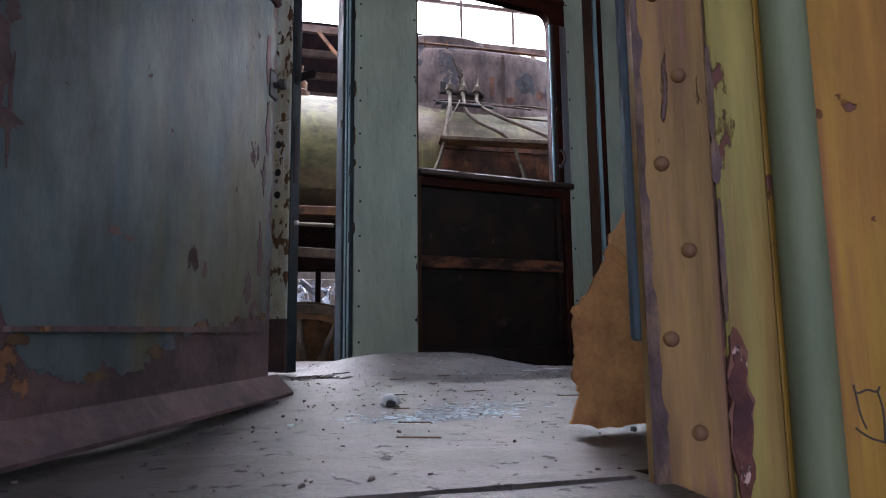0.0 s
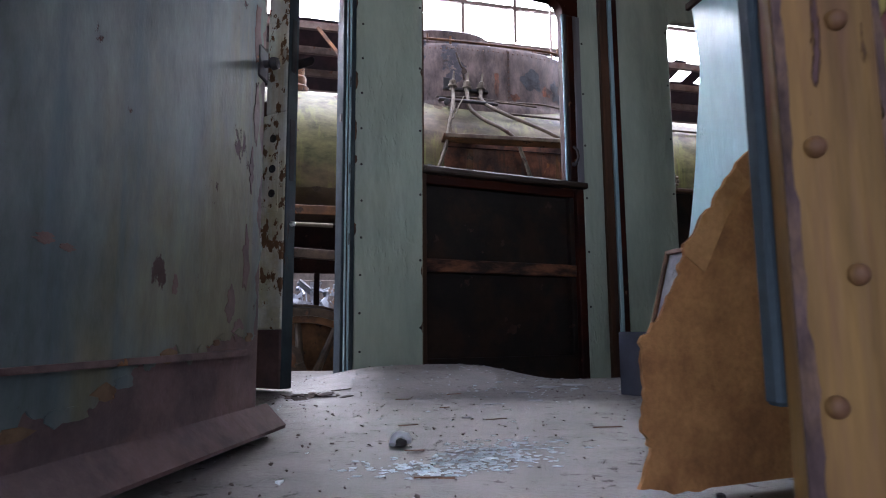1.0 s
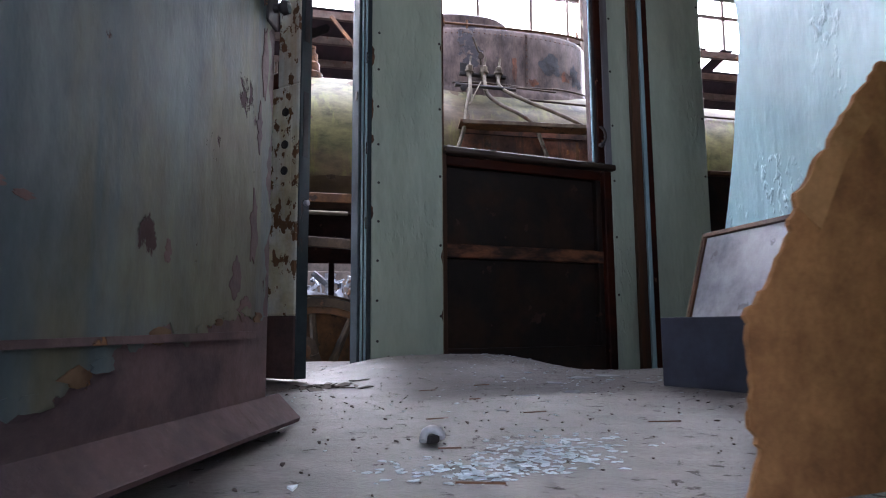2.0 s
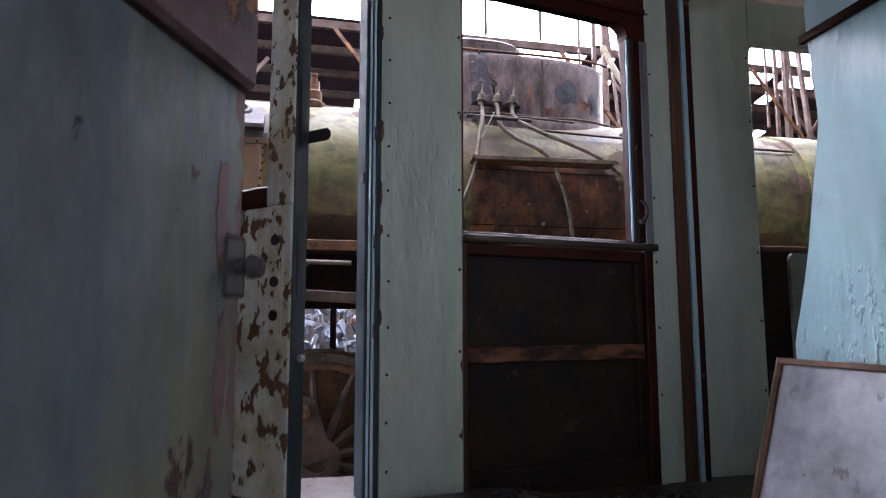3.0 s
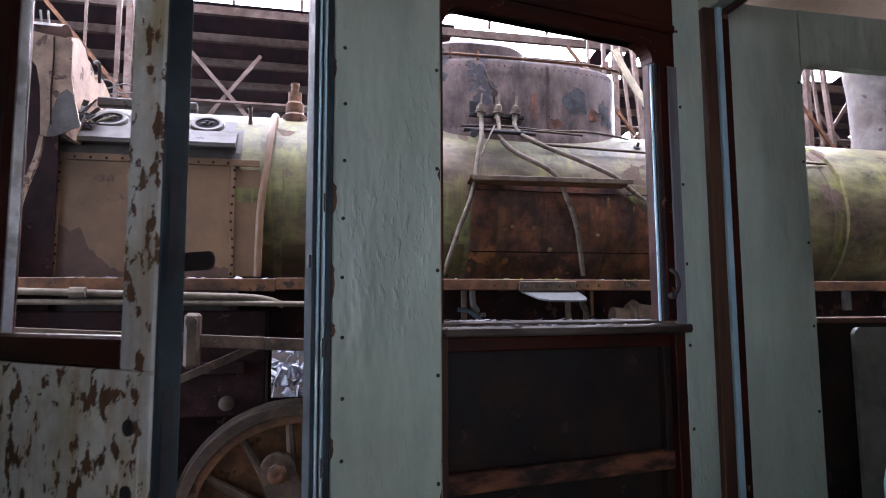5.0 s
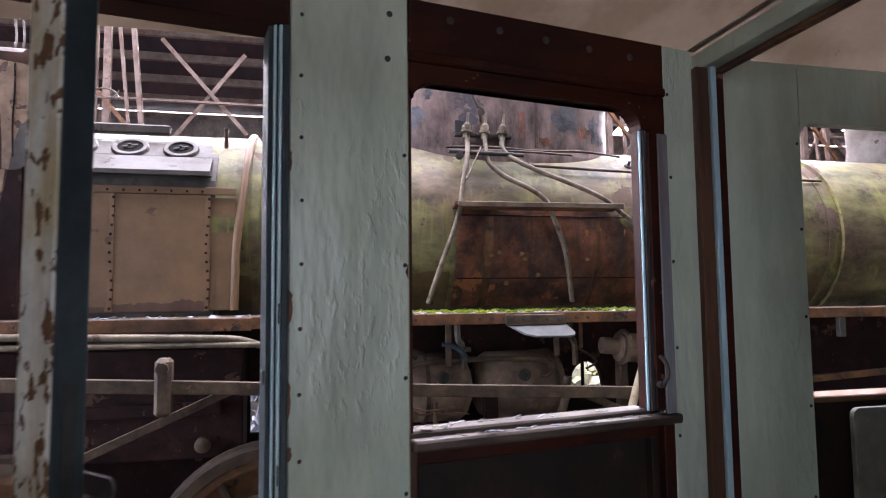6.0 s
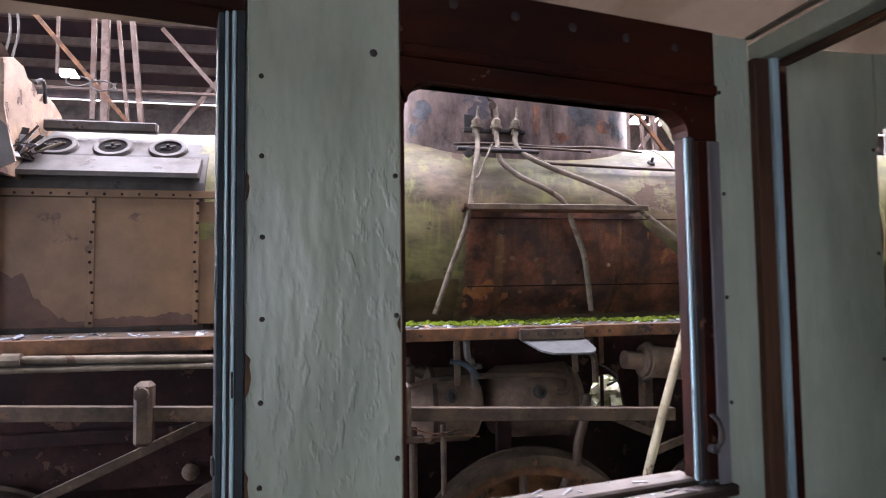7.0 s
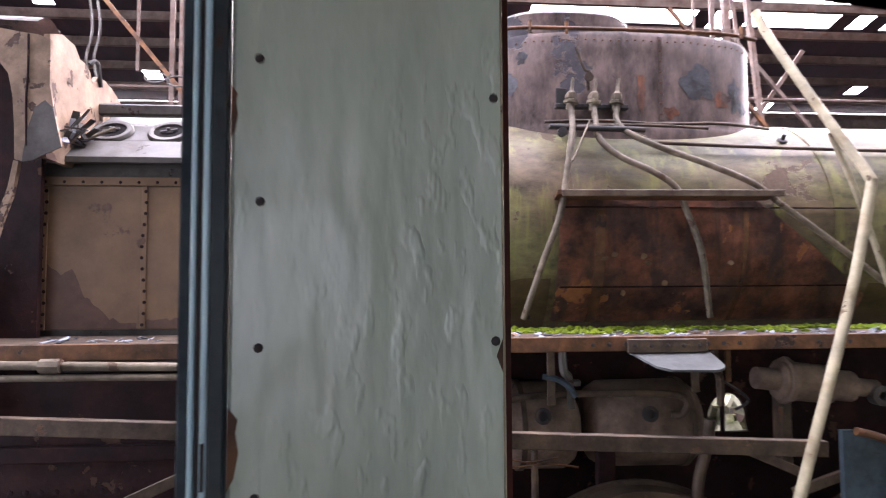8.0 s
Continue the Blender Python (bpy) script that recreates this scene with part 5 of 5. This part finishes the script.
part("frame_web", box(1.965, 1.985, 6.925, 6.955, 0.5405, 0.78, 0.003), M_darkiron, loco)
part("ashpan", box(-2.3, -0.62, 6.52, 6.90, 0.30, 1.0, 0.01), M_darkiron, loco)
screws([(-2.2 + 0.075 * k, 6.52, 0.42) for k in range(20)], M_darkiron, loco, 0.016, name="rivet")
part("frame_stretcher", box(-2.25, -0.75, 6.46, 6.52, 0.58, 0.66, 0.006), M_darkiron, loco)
part("cap_nut", lathe([(0.05, 0), (0.05, 0.03), (0.035, 0.04), (0, 0.04)], Matrix.Translation((-0.86, 6.5, 0.39)) @ pose(0, 0, 0, 90), 14), M_ironwork, loco, smooth=True)
part("brake_pipe", tube([(-2.4, 6.13, 1.125), (-1.6, 6.14, 1.105), (-0.85, 6.15, 1.085), (-0.62, 6.17, 1.07), (-0.5, 6.2, 1.03)], 0.021), M_pipe, loco, smooth=True)
part("brake_pipe", tube([(-2.4, 6.13, 1.055), (-1.4, 6.14, 1.05), (-0.2, 6.15, 1.035)], 0.017), M_pipe, loco, smooth=True)
part("pipe_coupling", lathe([(0.034, 0), (0.034, 0.09)], Matrix.Translation((-1.72, 6.13, 1.107)) @ pose(0, 0, 0, 0, 90), 8), M_pipe, loco)
part("slide_bar", bar((-2.4, 6.02, 0.895), (-0.60, 6.02, 0.800), 0.05, 0.075), M_ironwork, loco)
part("slide_bar", bar((-0.60, 6.02, 0.798), (2.0, 6.02, 0.665), 0.05, 0.075), M_ironwork, loco)
for x in (-1.01, 0.33):
    part("bar_bracket", box(x - 0.045, x + 0.045, 5.965, 6.07, 0.66 - 0.04 * (x > 0), 0.985 - 0.06 * (x > 0), 0.02), M_ironwork, loco)
    part("bracket_bolt", lathe([(0.035, 0), (0.035, 0.03), (0, 0.035)], Matrix.Translation((x, 5.966, 0.93 - 0.06 * (x > 0))) @ pose(0, 0, 0, 90), 10), M_ironwork, loco, smooth=True)
part("reach_rod", bar((-1.75, 6.1, 0.30), (-0.66, 6.1, 0.775), 0.025, 0.05), M_ironwork, loco)
# wheels


def wheel(x, y=6.33, r=0.775, pin=(-0.12, 0.35), spokes=13):
    q = pose(0, 0, 0, 90)
    w = part("driving_wheel", lathe([(r - 0.075, -0.13), (r + 0.02, -0.13), (r + 0.02, -0.10), (r, -0.09), (r - 0.01, 0.0), (r - 0.075, 0.0), (r - 0.075, -0.13)], q, 64), M_ironwork, loco, "spoked driving wheel with worn tyre", smooth=True)
    w.location = (x, y, -0.38)
    part("rim", lathe([(r - 0.135, -0.11), (r - 0.077, -0.12), (r - 0.077, -0.012), (r - 0.085, -0.008), (r - 0.13, -0.012), (r - 0.135, -0.11)], q, 64), M_edge, w, smooth=True)
    part("hub", lathe([(0.16, -0.14), (0.16, 0.02), (0.13, 0.035), (0.08, 0.035), (0.08, 0.02), (0, 0.02)], q, 28), M_ironwork, w, smooth=True)
    for k in range(spokes):
        a = 2 * math.pi * k / spokes + 0.2
        part("spoke", rod((0.14 * math.cos(a), 0.05, 0.14 * math.sin(a)), ((r - 0.12) * math.cos(a), 0.06, (r - 0.12) * math.sin(a)), 0.038, 0.027, 8), M_ironwork, w, smooth=True)
    part("crank_boss", prism([(pin[0] + 0.115 * math.cos(t), pin[1] + 0.115 * math.sin(t)) for t in (2 * math.pi * k / 20 for k in range(20))], 0.1, Matrix.Translation((0, -0.04, 0))), M_ironwork, w)
    part("crank_web", bar((0, 0.0, 0), (pin[0] * 0.85, 0.0, pin[1] * 0.85), 0.09, 0.22), M_ironwork, w)
    part("crank_pin", lathe([(0.06, 0), (0.06, 0.05), (0.045, 0.06), (0.02, 0.06), (0, 0.05)], Matrix.Translation((pin[0], -0.04, pin[1])) @ q, 18), M_edge, w, smooth=True)
    return w


for x in (-2.0, -0.40, 1.20, 2.80, 4.4):
    wheel(x)
# air reservoirs
for x0, x1 in ((0.40, 0.975), (0.995, 1.70)):
    part("air_reservoir", lathe([(0.0, 0), (0.13, 0.012), (0.21, 0.05), (0.245, 0.11), (0.25, x1 - x0 - 0.11), (0.21, x1 - x0 - 0.05), (0.13, x1 - x0 - 0.012), (0, x1 - x0)], Matrix.Translation((x0, 6.74, 0.66)) @ pose(0, 0, 0, 0, 90), 32), M_tank, loco, smooth=True)
for x in (0.715, 1.32):
    part("reservoir_plug", lathe([(0.045, 0), (0.045, 0.02), (0.028, 0.022), (0.028, 0.004), (0, 0.004)], Matrix.Translation((x, 6.505, 0.75)) @ pose(0, 0, 0, 80), 16), M_plug, loco, smooth=True)
part("air_pipe", tube([(0.35, 6.47, 0.80), (0.62, 6.47, 0.865), (1.0, 6.47, 0.875), (1.42, 6.47, 0.865), (1.52, 6.47, 0.82), (1.50, 6.48, 0.75), (1.44, 6.5, 0.745)], 0.020), M_ironwork, loco, smooth=True)
part("angle_cock", tube([(0.27, 6.3, 0.90), (0.35, 6.3, 0.92), (0.44, 6.3, 0.95), (0.50, 6.3, 0.93)], 0.035), M_ironwork, loco, smooth=True)
part("angle_cock", lathe([(0.05, 0), (0.05, 0.10), (0.02, 0.11), (0.02, 0.15), (0, 0.15)], Matrix.Translation((0.40, 6.3, 0.88)), 10), M_ironwork, loco, smooth=True)
# valve gear at the front
part("valve_spindle_guide", lathe([(0.06, 0), (0.06, 0.12), (0.105, 0.13), (0.105, 0.42), (0.085, 0.43), (0.085, 0.55), (0.05, 0.56), (0.05, 0.70)], Matrix.Translation((1.88, 6.40, 0.955)) @ pose(0, 0, 0, 0, 96), 20), M_tank, loco, smooth=True)
part("guide_flange", lathe([(0.13, 0), (0.13, 0.03)], Matrix.Translation((2.03, 6.40, 0.94)) @ pose(0, 0, 0, 0, 96), 8), M_tank, loco)
part("spindle_eye", lathe([(0.025, -0.03), (0.055, -0.03), (0.055, 0.03), (0.025, 0.03), (0.025, -0.03)], Matrix.Translation((2.56, 6.35, 0.855)) @ pose(0, 0, 0, 90), 18), M_shoulder, loco)
part("guide_post", box(2.03, 2.10, 6.42, 6.5, 0.45, 0.93, 0.008), M_ironwork, loco)
part("link_rod", bar((1.68, 6.3, 0.63), (2.05, 6.3, 0.47), 0.03, 0.05), M_ironwork, loco)
part("link_rod", bar((2.0, 6.28, 0.37), (2.42, 6.28, 0.50), 0.03, 0.05), M_ironwork, loco)
part("link_rod", tube([(1.58, 6.33, 0.75), (1.56, 6.34, 0.6), (1.52, 6.35, 0.45), (1.50, 6.35, 0.3)], 0.03), M_ironwork, loco, smooth=True)
part("link_rod", rod((0.62, 6.3, 0.62), (0.62, 6.3, 0.2), 0.018), M_ironwork, loco)
part("link_rod", rod((0.44, 6.34, 0.6), (0.44, 6.34, -0.2), 0.025), M_ironwork, loco)
part("brake_hanger", box(1.02, 1.12, 6.5, 6.56, 0.3, 0.62, 0.006), M_darkiron, loco)
arc = [(2.30 + 0.36 * math.sin(radians(a)), 0.26 + 0.44 * math.cos(radians(a))) for a in range(0, 91, 10)]
part("guard_plate", prism([(2.24, 0.70)] + arc + [(2.66, -0.3), (2.24, -0.3)], 0.03, Matrix.Translation((0, 6.22, 0))), M_greyblue, loco, "grey-blue curved guard plate")
part("guard_rim", tube([(x, 6.20, z) for x, z in arc[::3]] + [(2.66, 6.20, -0.3)], 0.022), M_edge, loco, smooth=True)
part("cross_rod", bar((2.66, 6.3, 0.62), (4.4, 6.3, 0.70), 0.03, 0.05), M_edge, loco)
part("cross_rod", bar((2.66, 6.3, 0.42), (4.4, 6.3, 0.52), 0.03, 0.05), M_ironwork, loco)
part("board_bracket", box(3.78, 3.84, 6.22, 6.26, 0.98, 1.17, 0.004), M_shoulder, loco)
part("hand_wheel_valve", lathe([(0.02, -0.05), (0.02, 0.06), (0.035, 0.06), (0.035, 0.075), (0, 0.08)], Matrix.Translation((3.28, 6.68, 1.70)) @ pose(0, 0, 0, 90), 10), M_ironwork, loco, smooth=True)
bm = bmesh.new()
for k in range(10):
    a = 2 * math.pi * k / 10
    bmesh.ops.create_icosphere(bm, subdivisions=1, radius=0.02, matrix=Matrix.Translation((3.28 + 0.06 * math.cos(a), 6.62, 1.70 + 0.06 * math.sin(a))))
part("hand_wheel", bm, M_ironwork, loco)
part("chimney", lathe([(0.36, 0), (0.33, 0.25), (0.34, 0.7), (0.38, 1.05), (0.38, 1.1), (0.28, 1.1)], Matrix.Translation((5.72, 7.5, 2.56)), 32), M_shoulder, loco, "pale grey chimney", smooth=True)

pole = thing("bent_pole", "long bent pale wooden pole propped against the locomotive", "pole")
part("pole_shaft", tube([(1.42, 5.9, -0.75), (1.80, 5.95, 0.42), (2.19, 6.07, 1.36), (2.37, 6.12, 1.93), (2.38, 6.14, 2.04), (2.33, 6.25, 2.25), (2.18, 6.60, 2.92), (2.14, 6.7, 3.15)], 0.027, steps=4), M_palewood, pole, smooth=True)
part("pole_stay", tube([(2.30, 6.3, 2.30), (2.46, 6.32, 1.95), (2.64, 6.34, 1.45)], 0.016), M_palewood, pole, smooth=True)


# ---- the engine shed ----
shed = thing("engine_shed", "dark sooty engine shed with broken roof lights", "building", kind="structure")
part("back_wall", box(-30, 40, 18.0, 18.2, -1.15, 5.64, 0), M_shed, shed)
part("side_wall", box(-30, -29.8, -10, 18, -1.15, 8.5, 0), M_shed, shed)
part("side_wall", box(40, 40.2, -10, 18, -1.15, 8.5, 0), M_shed, shed)
part("high_roof", box(-30, 40, 10.4, 14.0, 8.5, 8.6, 0), M_roof, shed)
part("high_roof", box(-30, 40, -2.0, 4.3, 8.5, 8.6, 0), M_roof, shed)
# far roof slope made of single sheets, some of them gone
rnd = random.Random(11)
R0, R1 = (14.0, 6.75), (18.1, 5.85)
bm = bmesh.new()
n_rows, w = 5, 0.36
for i in range(-68, 104):
    for j in range(n_rows):
        x = i * w
        p = 0.02 if x < 0.5 else 0.13 if x < 11 else 0.03
        if j == 0 and x > 1.0:
            p = 0.7
        if rnd.random() < p:
            continue
        f0, f1 = j / n_rows - 0.01, (j + 1) / n_rows + 0.02
        y0, y1 = R0[0] + (R1[0] - R0[0]) * f0, R0[0] + (R1[0] - R0[0]) * f1
        z0, z1 = R0[1] + (R1[1] - R0[1]) * f0, R0[1] + (R1[1] - R0[1]) * f1
        vs = [bm.verts.new(v) for v in ((x, y0, z0), (x + w * 1.04, y0, z0), (x + w * 1.04, y1, z1), (x, y1, z1))]
        bm.faces.new(vs)
bmesh.ops.solidify(bm, geom=bm.faces[:], thickness=0.02)
tagged(part("roof_sheets", bm, M_roof), "dark roof sheets with gaps, some torn off", "roof", kind="stuff")
for j in range(n_rows + 1):
    f = j / n_rows
    y, z = R0[0] + (R1[0] - R0[0]) * f, R0[1] + (R1[1] - R0[1]) * f
    part("purlin", box(-25, 38, y - 0.05, y + 0.05, z - 0.22, z - 0.06, 0.0), M_truss, shed)
for k in range(-12, 30):
    x = -0.5 + 1.25 * k
    part("glazing_bar", box(x - 0.03, x + 0.03, 13.98, 14.04, 6.75, 8.5, 0), M_truss, shed)
part("glazing_rail", box(-25, 38, 13.97, 14.05, 7.55, 7.62, 0), M_truss, shed)
for k in range(-4, 7):
    x = -3.15 + 4.2 * k
    part("truss_post", box(x - 0.05, x + 0.05, 12.5, 12.6, -1.15, 8.5, 0), M_truss, shed)
    part("truss_post", box(x - 0.22, x - 0.15, 12.6, 12.66, 4.0, 8.5, 0), M_truss, shed)
    part("truss_brace", bar((x + 0.15, 12.5, 8.0), (x + 0.55, 12.5, 3.6), 0.07, 0.10), M_truss, shed)
    part("truss_brace", bar((x + 0.02, 12.55, 7.0), (x + 0.36, 12.55, 3.6), 0.05, 0.06), M_truss, shed)
    part("truss_brace", bar((x + 0.60, 13.4, 5.75), (x + 2.0, 13.4, 4.15), 0.05, 0.07), M_truss, shed)
    part("truss_brace", bar((x + 1.95, 13.5, 5.6), (x + 0.75, 13.5, 4.0), 0.05, 0.07), M_truss, shed)
    part("truss_brace", bar((x - 1.1, 12.2, 5.7), (x + 0.55, 12.2, 3.7), 0.05, 0.06), M_edge, shed)
    part("truss_post", box(x - 0.62, x - 0.58, 12.4, 12.44, 4.6, 8.5, 0), M_truss, shed)
for x, z in ((-4.15, 5.35), (-4.05, 5.35)):
    part("hanging_wire", tube([(x, 11.8, z), (x + 0.04, 11.8, z - 0.4), (x - 0.03, 11.8, z - 0.8), (x + 0.02, 11.8, z - 1.1)], 0.018, 6), M_shoulder, shed, smooth=True)
for x, z in ((-3.25, 4.25), (-2.95, 4.2)):
    part("hanging_wire", tube([(x + 0.17 * math.cos(t), 11.8, z + 0.10 * math.sin(t) + 0.02 * t) for t in (0, 0.9, 1.8, 2.7, 3.6, 4.5, 5.4, 6.2)], 0.012, 6), M_shoulder, shed, smooth=True)
part("tie_rod", rod((-25, 13.3, 4.65), (38, 13.3, 4.65), 0.03, seg=6), M_truss, shed)
for y in (6.78, 8.22):
    tagged(part("rail", box(-20, 25, y - 0.035, y + 0.035, -1.30, -1.165, 0.006), M_ironwork), "rusty rail under the locomotive", "rail", kind="structure")
sky_back = part("backdrop", box(-70, 90, 24.0, 24.1, 2.0, 24, 0), M_daylight)
tagged(sky_back, "bright hazy sky beyond the shed", "sky", kind="structure")


# ---- litter on the floor ----
def floor_z(x, y):
    h = 0.060 * math.exp(-((x + 0.08) / 0.38) ** 4 - ((y - 3.36) / 0.26) ** 2) - 0.06 / (1 + math.exp(-(y - 3.50) * 16)) / (1 + math.exp(-(x - 0.28) * 14))
    return h + 0.006 * noise.noise((x * 3, y * 3, 0)) + 0.002 * noise.noise((x * 14, y * 14, 2)) + 0.001


def shard(bm, rnd, x, y, r, h, tilt=0.15):
    n = rnd.choice((3, 4, 5))
    m = Matrix.Translation((x, y, floor_z(x, y) + h * 0.5)) @ Euler((rnd.uniform(-tilt, tilt), rnd.uniform(-tilt, tilt), rnd.uniform(0, 6.3))).to_matrix().to_4x4()
    a0 = rnd.uniform(0, 6)
    ang = sorted(a0 + 2 * math.pi * (k + rnd.uniform(-0.3, 0.3)) / n for k in range(n))
    rr = [r * rnd.uniform(0.5, 1.2) for _ in range(n)]
    top = [bm.verts.new(m @ Vector((q * math.cos(a), 0.7 * q * math.sin(a), h / 2))) for q, a in zip(rr, ang)]
    bot = [bm.verts.new(m @ Vector((q * math.cos(a), 0.7 * q * math.sin(a), -h / 2))) for q, a in zip(rr, ang)]
    bm.faces.new(top)
    bm.faces.new(bot[::-1])
    for k in range(n):
        bm.faces.new((top[k], bot[k], bot[(k + 1) % n], top[(k + 1) % n]))


rnd = random.Random(21)
bm = bmesh.new()
for cx, cy, sx, sy, n in ((-0.27, 1.985, 0.05, 0.035, 150), (-0.385, 1.895, 0.06, 0.028, 150), (-0.42, 1.86, 0.02, 0.02, 30), (-0.33, 1.93, 0.05, 0.04, 60)):
    for _ in range(n):
        shard(bm, rnd, rnd.gauss(cx, sx), rnd.gauss(cy, sy), rnd.uniform(0.002, 0.010), 0.0008, 0.05)
for _ in range(240):
    x, y = rnd.uniform(-0.75, 0.95), 1.7 + 2.0 * rnd.random() ** 0.6
    shard(bm, rnd, x, y, rnd.uniform(0.0012, 0.0045), 0.001, 0.3)
for _ in range(170):
    shard(bm, rnd, rnd.gauss(0.12, 0.22), rnd.gauss(3.15, 0.25), rnd.uniform(0.002, 0.008), 0.001, 0.25)
for x, y, r in ((-0.36, 1.88, 0.014), (-0.31, 1.87, 0.011), (-0.27, 1.90, 0.012), (-0.42, 1.87, 0.010), (-0.20, 1.97, 0.012), (-0.60, 1.85, 0.011), (0.02, 1.86, 0.012), (0.05, 1.80, 0.009), (-0.24, 2.0, 0.012), (0.20, 2.95, 0.02), (0.10, 3.05, 0.016), (0.30, 2.90, 0.018), (0.0, 3.0, 0.014)):
    shard(bm, rnd, x, y, r, 0.0025, 0.10)
tagged(part("broken_glass", bm, M_glassbit), "crumbs of shattered window glass scattered on the floor", "broken glass", kind="stuff")
bm = bmesh.new()
for _ in range(330):
    x, y = rnd.uniform(-0.9, 1.0), rnd.uniform(1.45, 3.75)
    shard(bm, rnd, x, y, rnd.uniform(0.0012, 0.0055), 0.002, 0.4)
for _ in range(24):
    shard(bm, rnd, rnd.gauss(-0.50, 0.05), rnd.gauss(2.90, 0.06), rnd.uniform(0.008, 0.035), 0.002, 0.25)
for _ in range(160):
    shard(bm, rnd, rnd.uniform(0.1, 1.0), rnd.gauss(3.78, 0.07), rnd.uniform(0.006, 0.026), 0.003, 0.4)
for _ in range(380):
    x, y = rnd.uniform(-0.95, 0.6), 1.45 + 1.9 * rnd.random() ** 1.3
    shard(bm, rnd, x, y, rnd.uniform(0.0008, 0.0028), 0.0015, 0.4)
tagged(part("litter", bm, M_debris), "dark paint flakes and splinters littering the floor", "litter", kind="stuff")
bm = bmesh.new()
for x, y, r in ((0.33, 3.0, 0.07), (0.22, 2.95, 0.05), (0.10, 2.85, 0.045), (-0.10, 2.55, 0.03), (0.05, 2.62, 0.035), (0.36, 2.80, 0.05), (-0.22, 2.35, 0.02)):
    shard(bm, rnd, x, y, r, 0.002, 0.03)
tagged(part("paper_scraps", bm, M_canvas), "pale scraps of paper lying on the dusty floor", "paper", kind="stuff")
bm = bmesh.new()
for k in range(9):
    x, y = rnd.uniform(-0.6, 0.1), rnd.uniform(1.6, 2.9)
    a = rnd.uniform(-0.4, 0.4)
    l = rnd.uniform(0.02, 0.06)
    bar((x, y, floor_z(x, y) + 0.002), (x + l * math.cos(a), y + l * math.sin(a), floor_z(x, y) + 0.002), 0.002, 0.002, bm, 0)
tagged(part("splinters", bm, M_rawwood), "thin brown wood splinters on the floor", "litter", kind="stuff")
cl = thing("metal_clip", "small bent shiny metal clip lying on the floor", "clip", -0.415, 2.055, 0.002, 30)
part("clip_body", tube([(-0.018, 0, 0.004), (-0.010, 0.004, 0.014), (0.0, 0, 0.018), (0.010, -0.004, 0.012), (0.016, 0, 0.006)], 0.0055), M_steel, cl, smooth=True)
part("clip_tongue", bar((0.0, 0, 0.014), (0.022, 0.008, 0.016), 0.008, 0.002), M_steel, cl)
part("clip_foot", box(-0.012, 0.008, -0.007, 0.007, 0.0, 0.010, 0.002), M_plug, cl)
nut = thing("dark_nut", "small dark nut lying by the jamb", "nut", -0.155, 1.64, 0.003)
part("nut_body", lathe([(0.002, 0), (0.005, 0.001), (0.005, 0.006), (0.002, 0.007), (0.002, 0)], Matrix(), 6), M_plug, nut)

bm = bmesh.new()
for k in range(45):
    x = rnd.uniform(0.33, 1.22)
    m = wall.matrix_world @ Matrix.Translation((x, rnd.choice((rnd.uniform(-0.022, 0.01), rnd.uniform(0.03, 0.09))), 0.0)) @ Euler((rnd.uniform(-0.2, 0.2), rnd.uniform(-0.2, 0.2), rnd.uniform(-0.5, 0.5))).to_matrix().to_4x4()
    w, d = rnd.uniform(0.004, 0.024), rnd.uniform(0.002, 0.006)
    box(-w, w, -d, d, -0.001, 0.001, 0, bm, Matrix.Translation((0, 0, 0.936 if (wall.matrix_world.inverted() @ m.translation).y < 0.02 else 0.952)) @ m)
tagged(part("sill_flakes", bm, M_wornface), "white paint flakes and splinters along the sill", "flakes", kind="stuff")

# ---- scrap beyond the locomotive ----
bm = bmesh.new()
for k in range(520):
    x, z = rnd.uniform(-1.9, 0.9), rnd.uniform(-0.3, 0.85)
    y = 9.6 + 0.5 * rnd.random() + 0.2 * z
    m = Matrix.Translation((x, y, z)) @ Euler((rnd.uniform(0, 3), rnd.uniform(0, 3), rnd.uniform(0, 3))).to_matrix().to_4x4()
    box(-0.5, 0.5, -0.5, 0.5, -0.5, 0.5, 0, bm, m @ Matrix.Diagonal((rnd.uniform(0.06, 0.3), rnd.uniform(0.03, 0.12), rnd.uniform(0.01, 0.05), 1)))
tagged(part("scrap_heap", bm, M_scrap), "heap of pale scrap metal beyond the locomotive", "scrap", kind="stuff")

# pale heap made up to show brightness through the arched frame opening
bm = bmesh.new()
for k in range(160):
    x, z = rnd.uniform(2.5, 4.1), rnd.uniform(-0.3, 0.45)
    m = Matrix.Translation((x, 9.3 + 0.5 * rnd.random(), z)) @ Euler((rnd.uniform(0, 3), rnd.uniform(0, 3), rnd.uniform(0, 3))).to_matrix().to_4x4()
    box(-0.5, 0.5, -0.5, 0.5, -0.5, 0.5, 0, bm, m @ Matrix.Diagonal((rnd.uniform(0.08, 0.3), rnd.uniform(0.06, 0.2), rnd.uniform(0.02, 0.1), 1)))
tagged(part("bright_gap_heap", bm, M_brightgap), "pale heap standing in for daylight seen through the frame", "rubble", kind="stuff")
# made-up screen blocks the bright distance so the gap behind the scrap stays dark
tagged(part("dark_screen", box(-2.6, 1.2, 10.5, 10.6, -0.9, 0.95, 0.01), M_shed), "dark screen added behind the heap of scrap to hide the brightness", "wall", kind="structure")
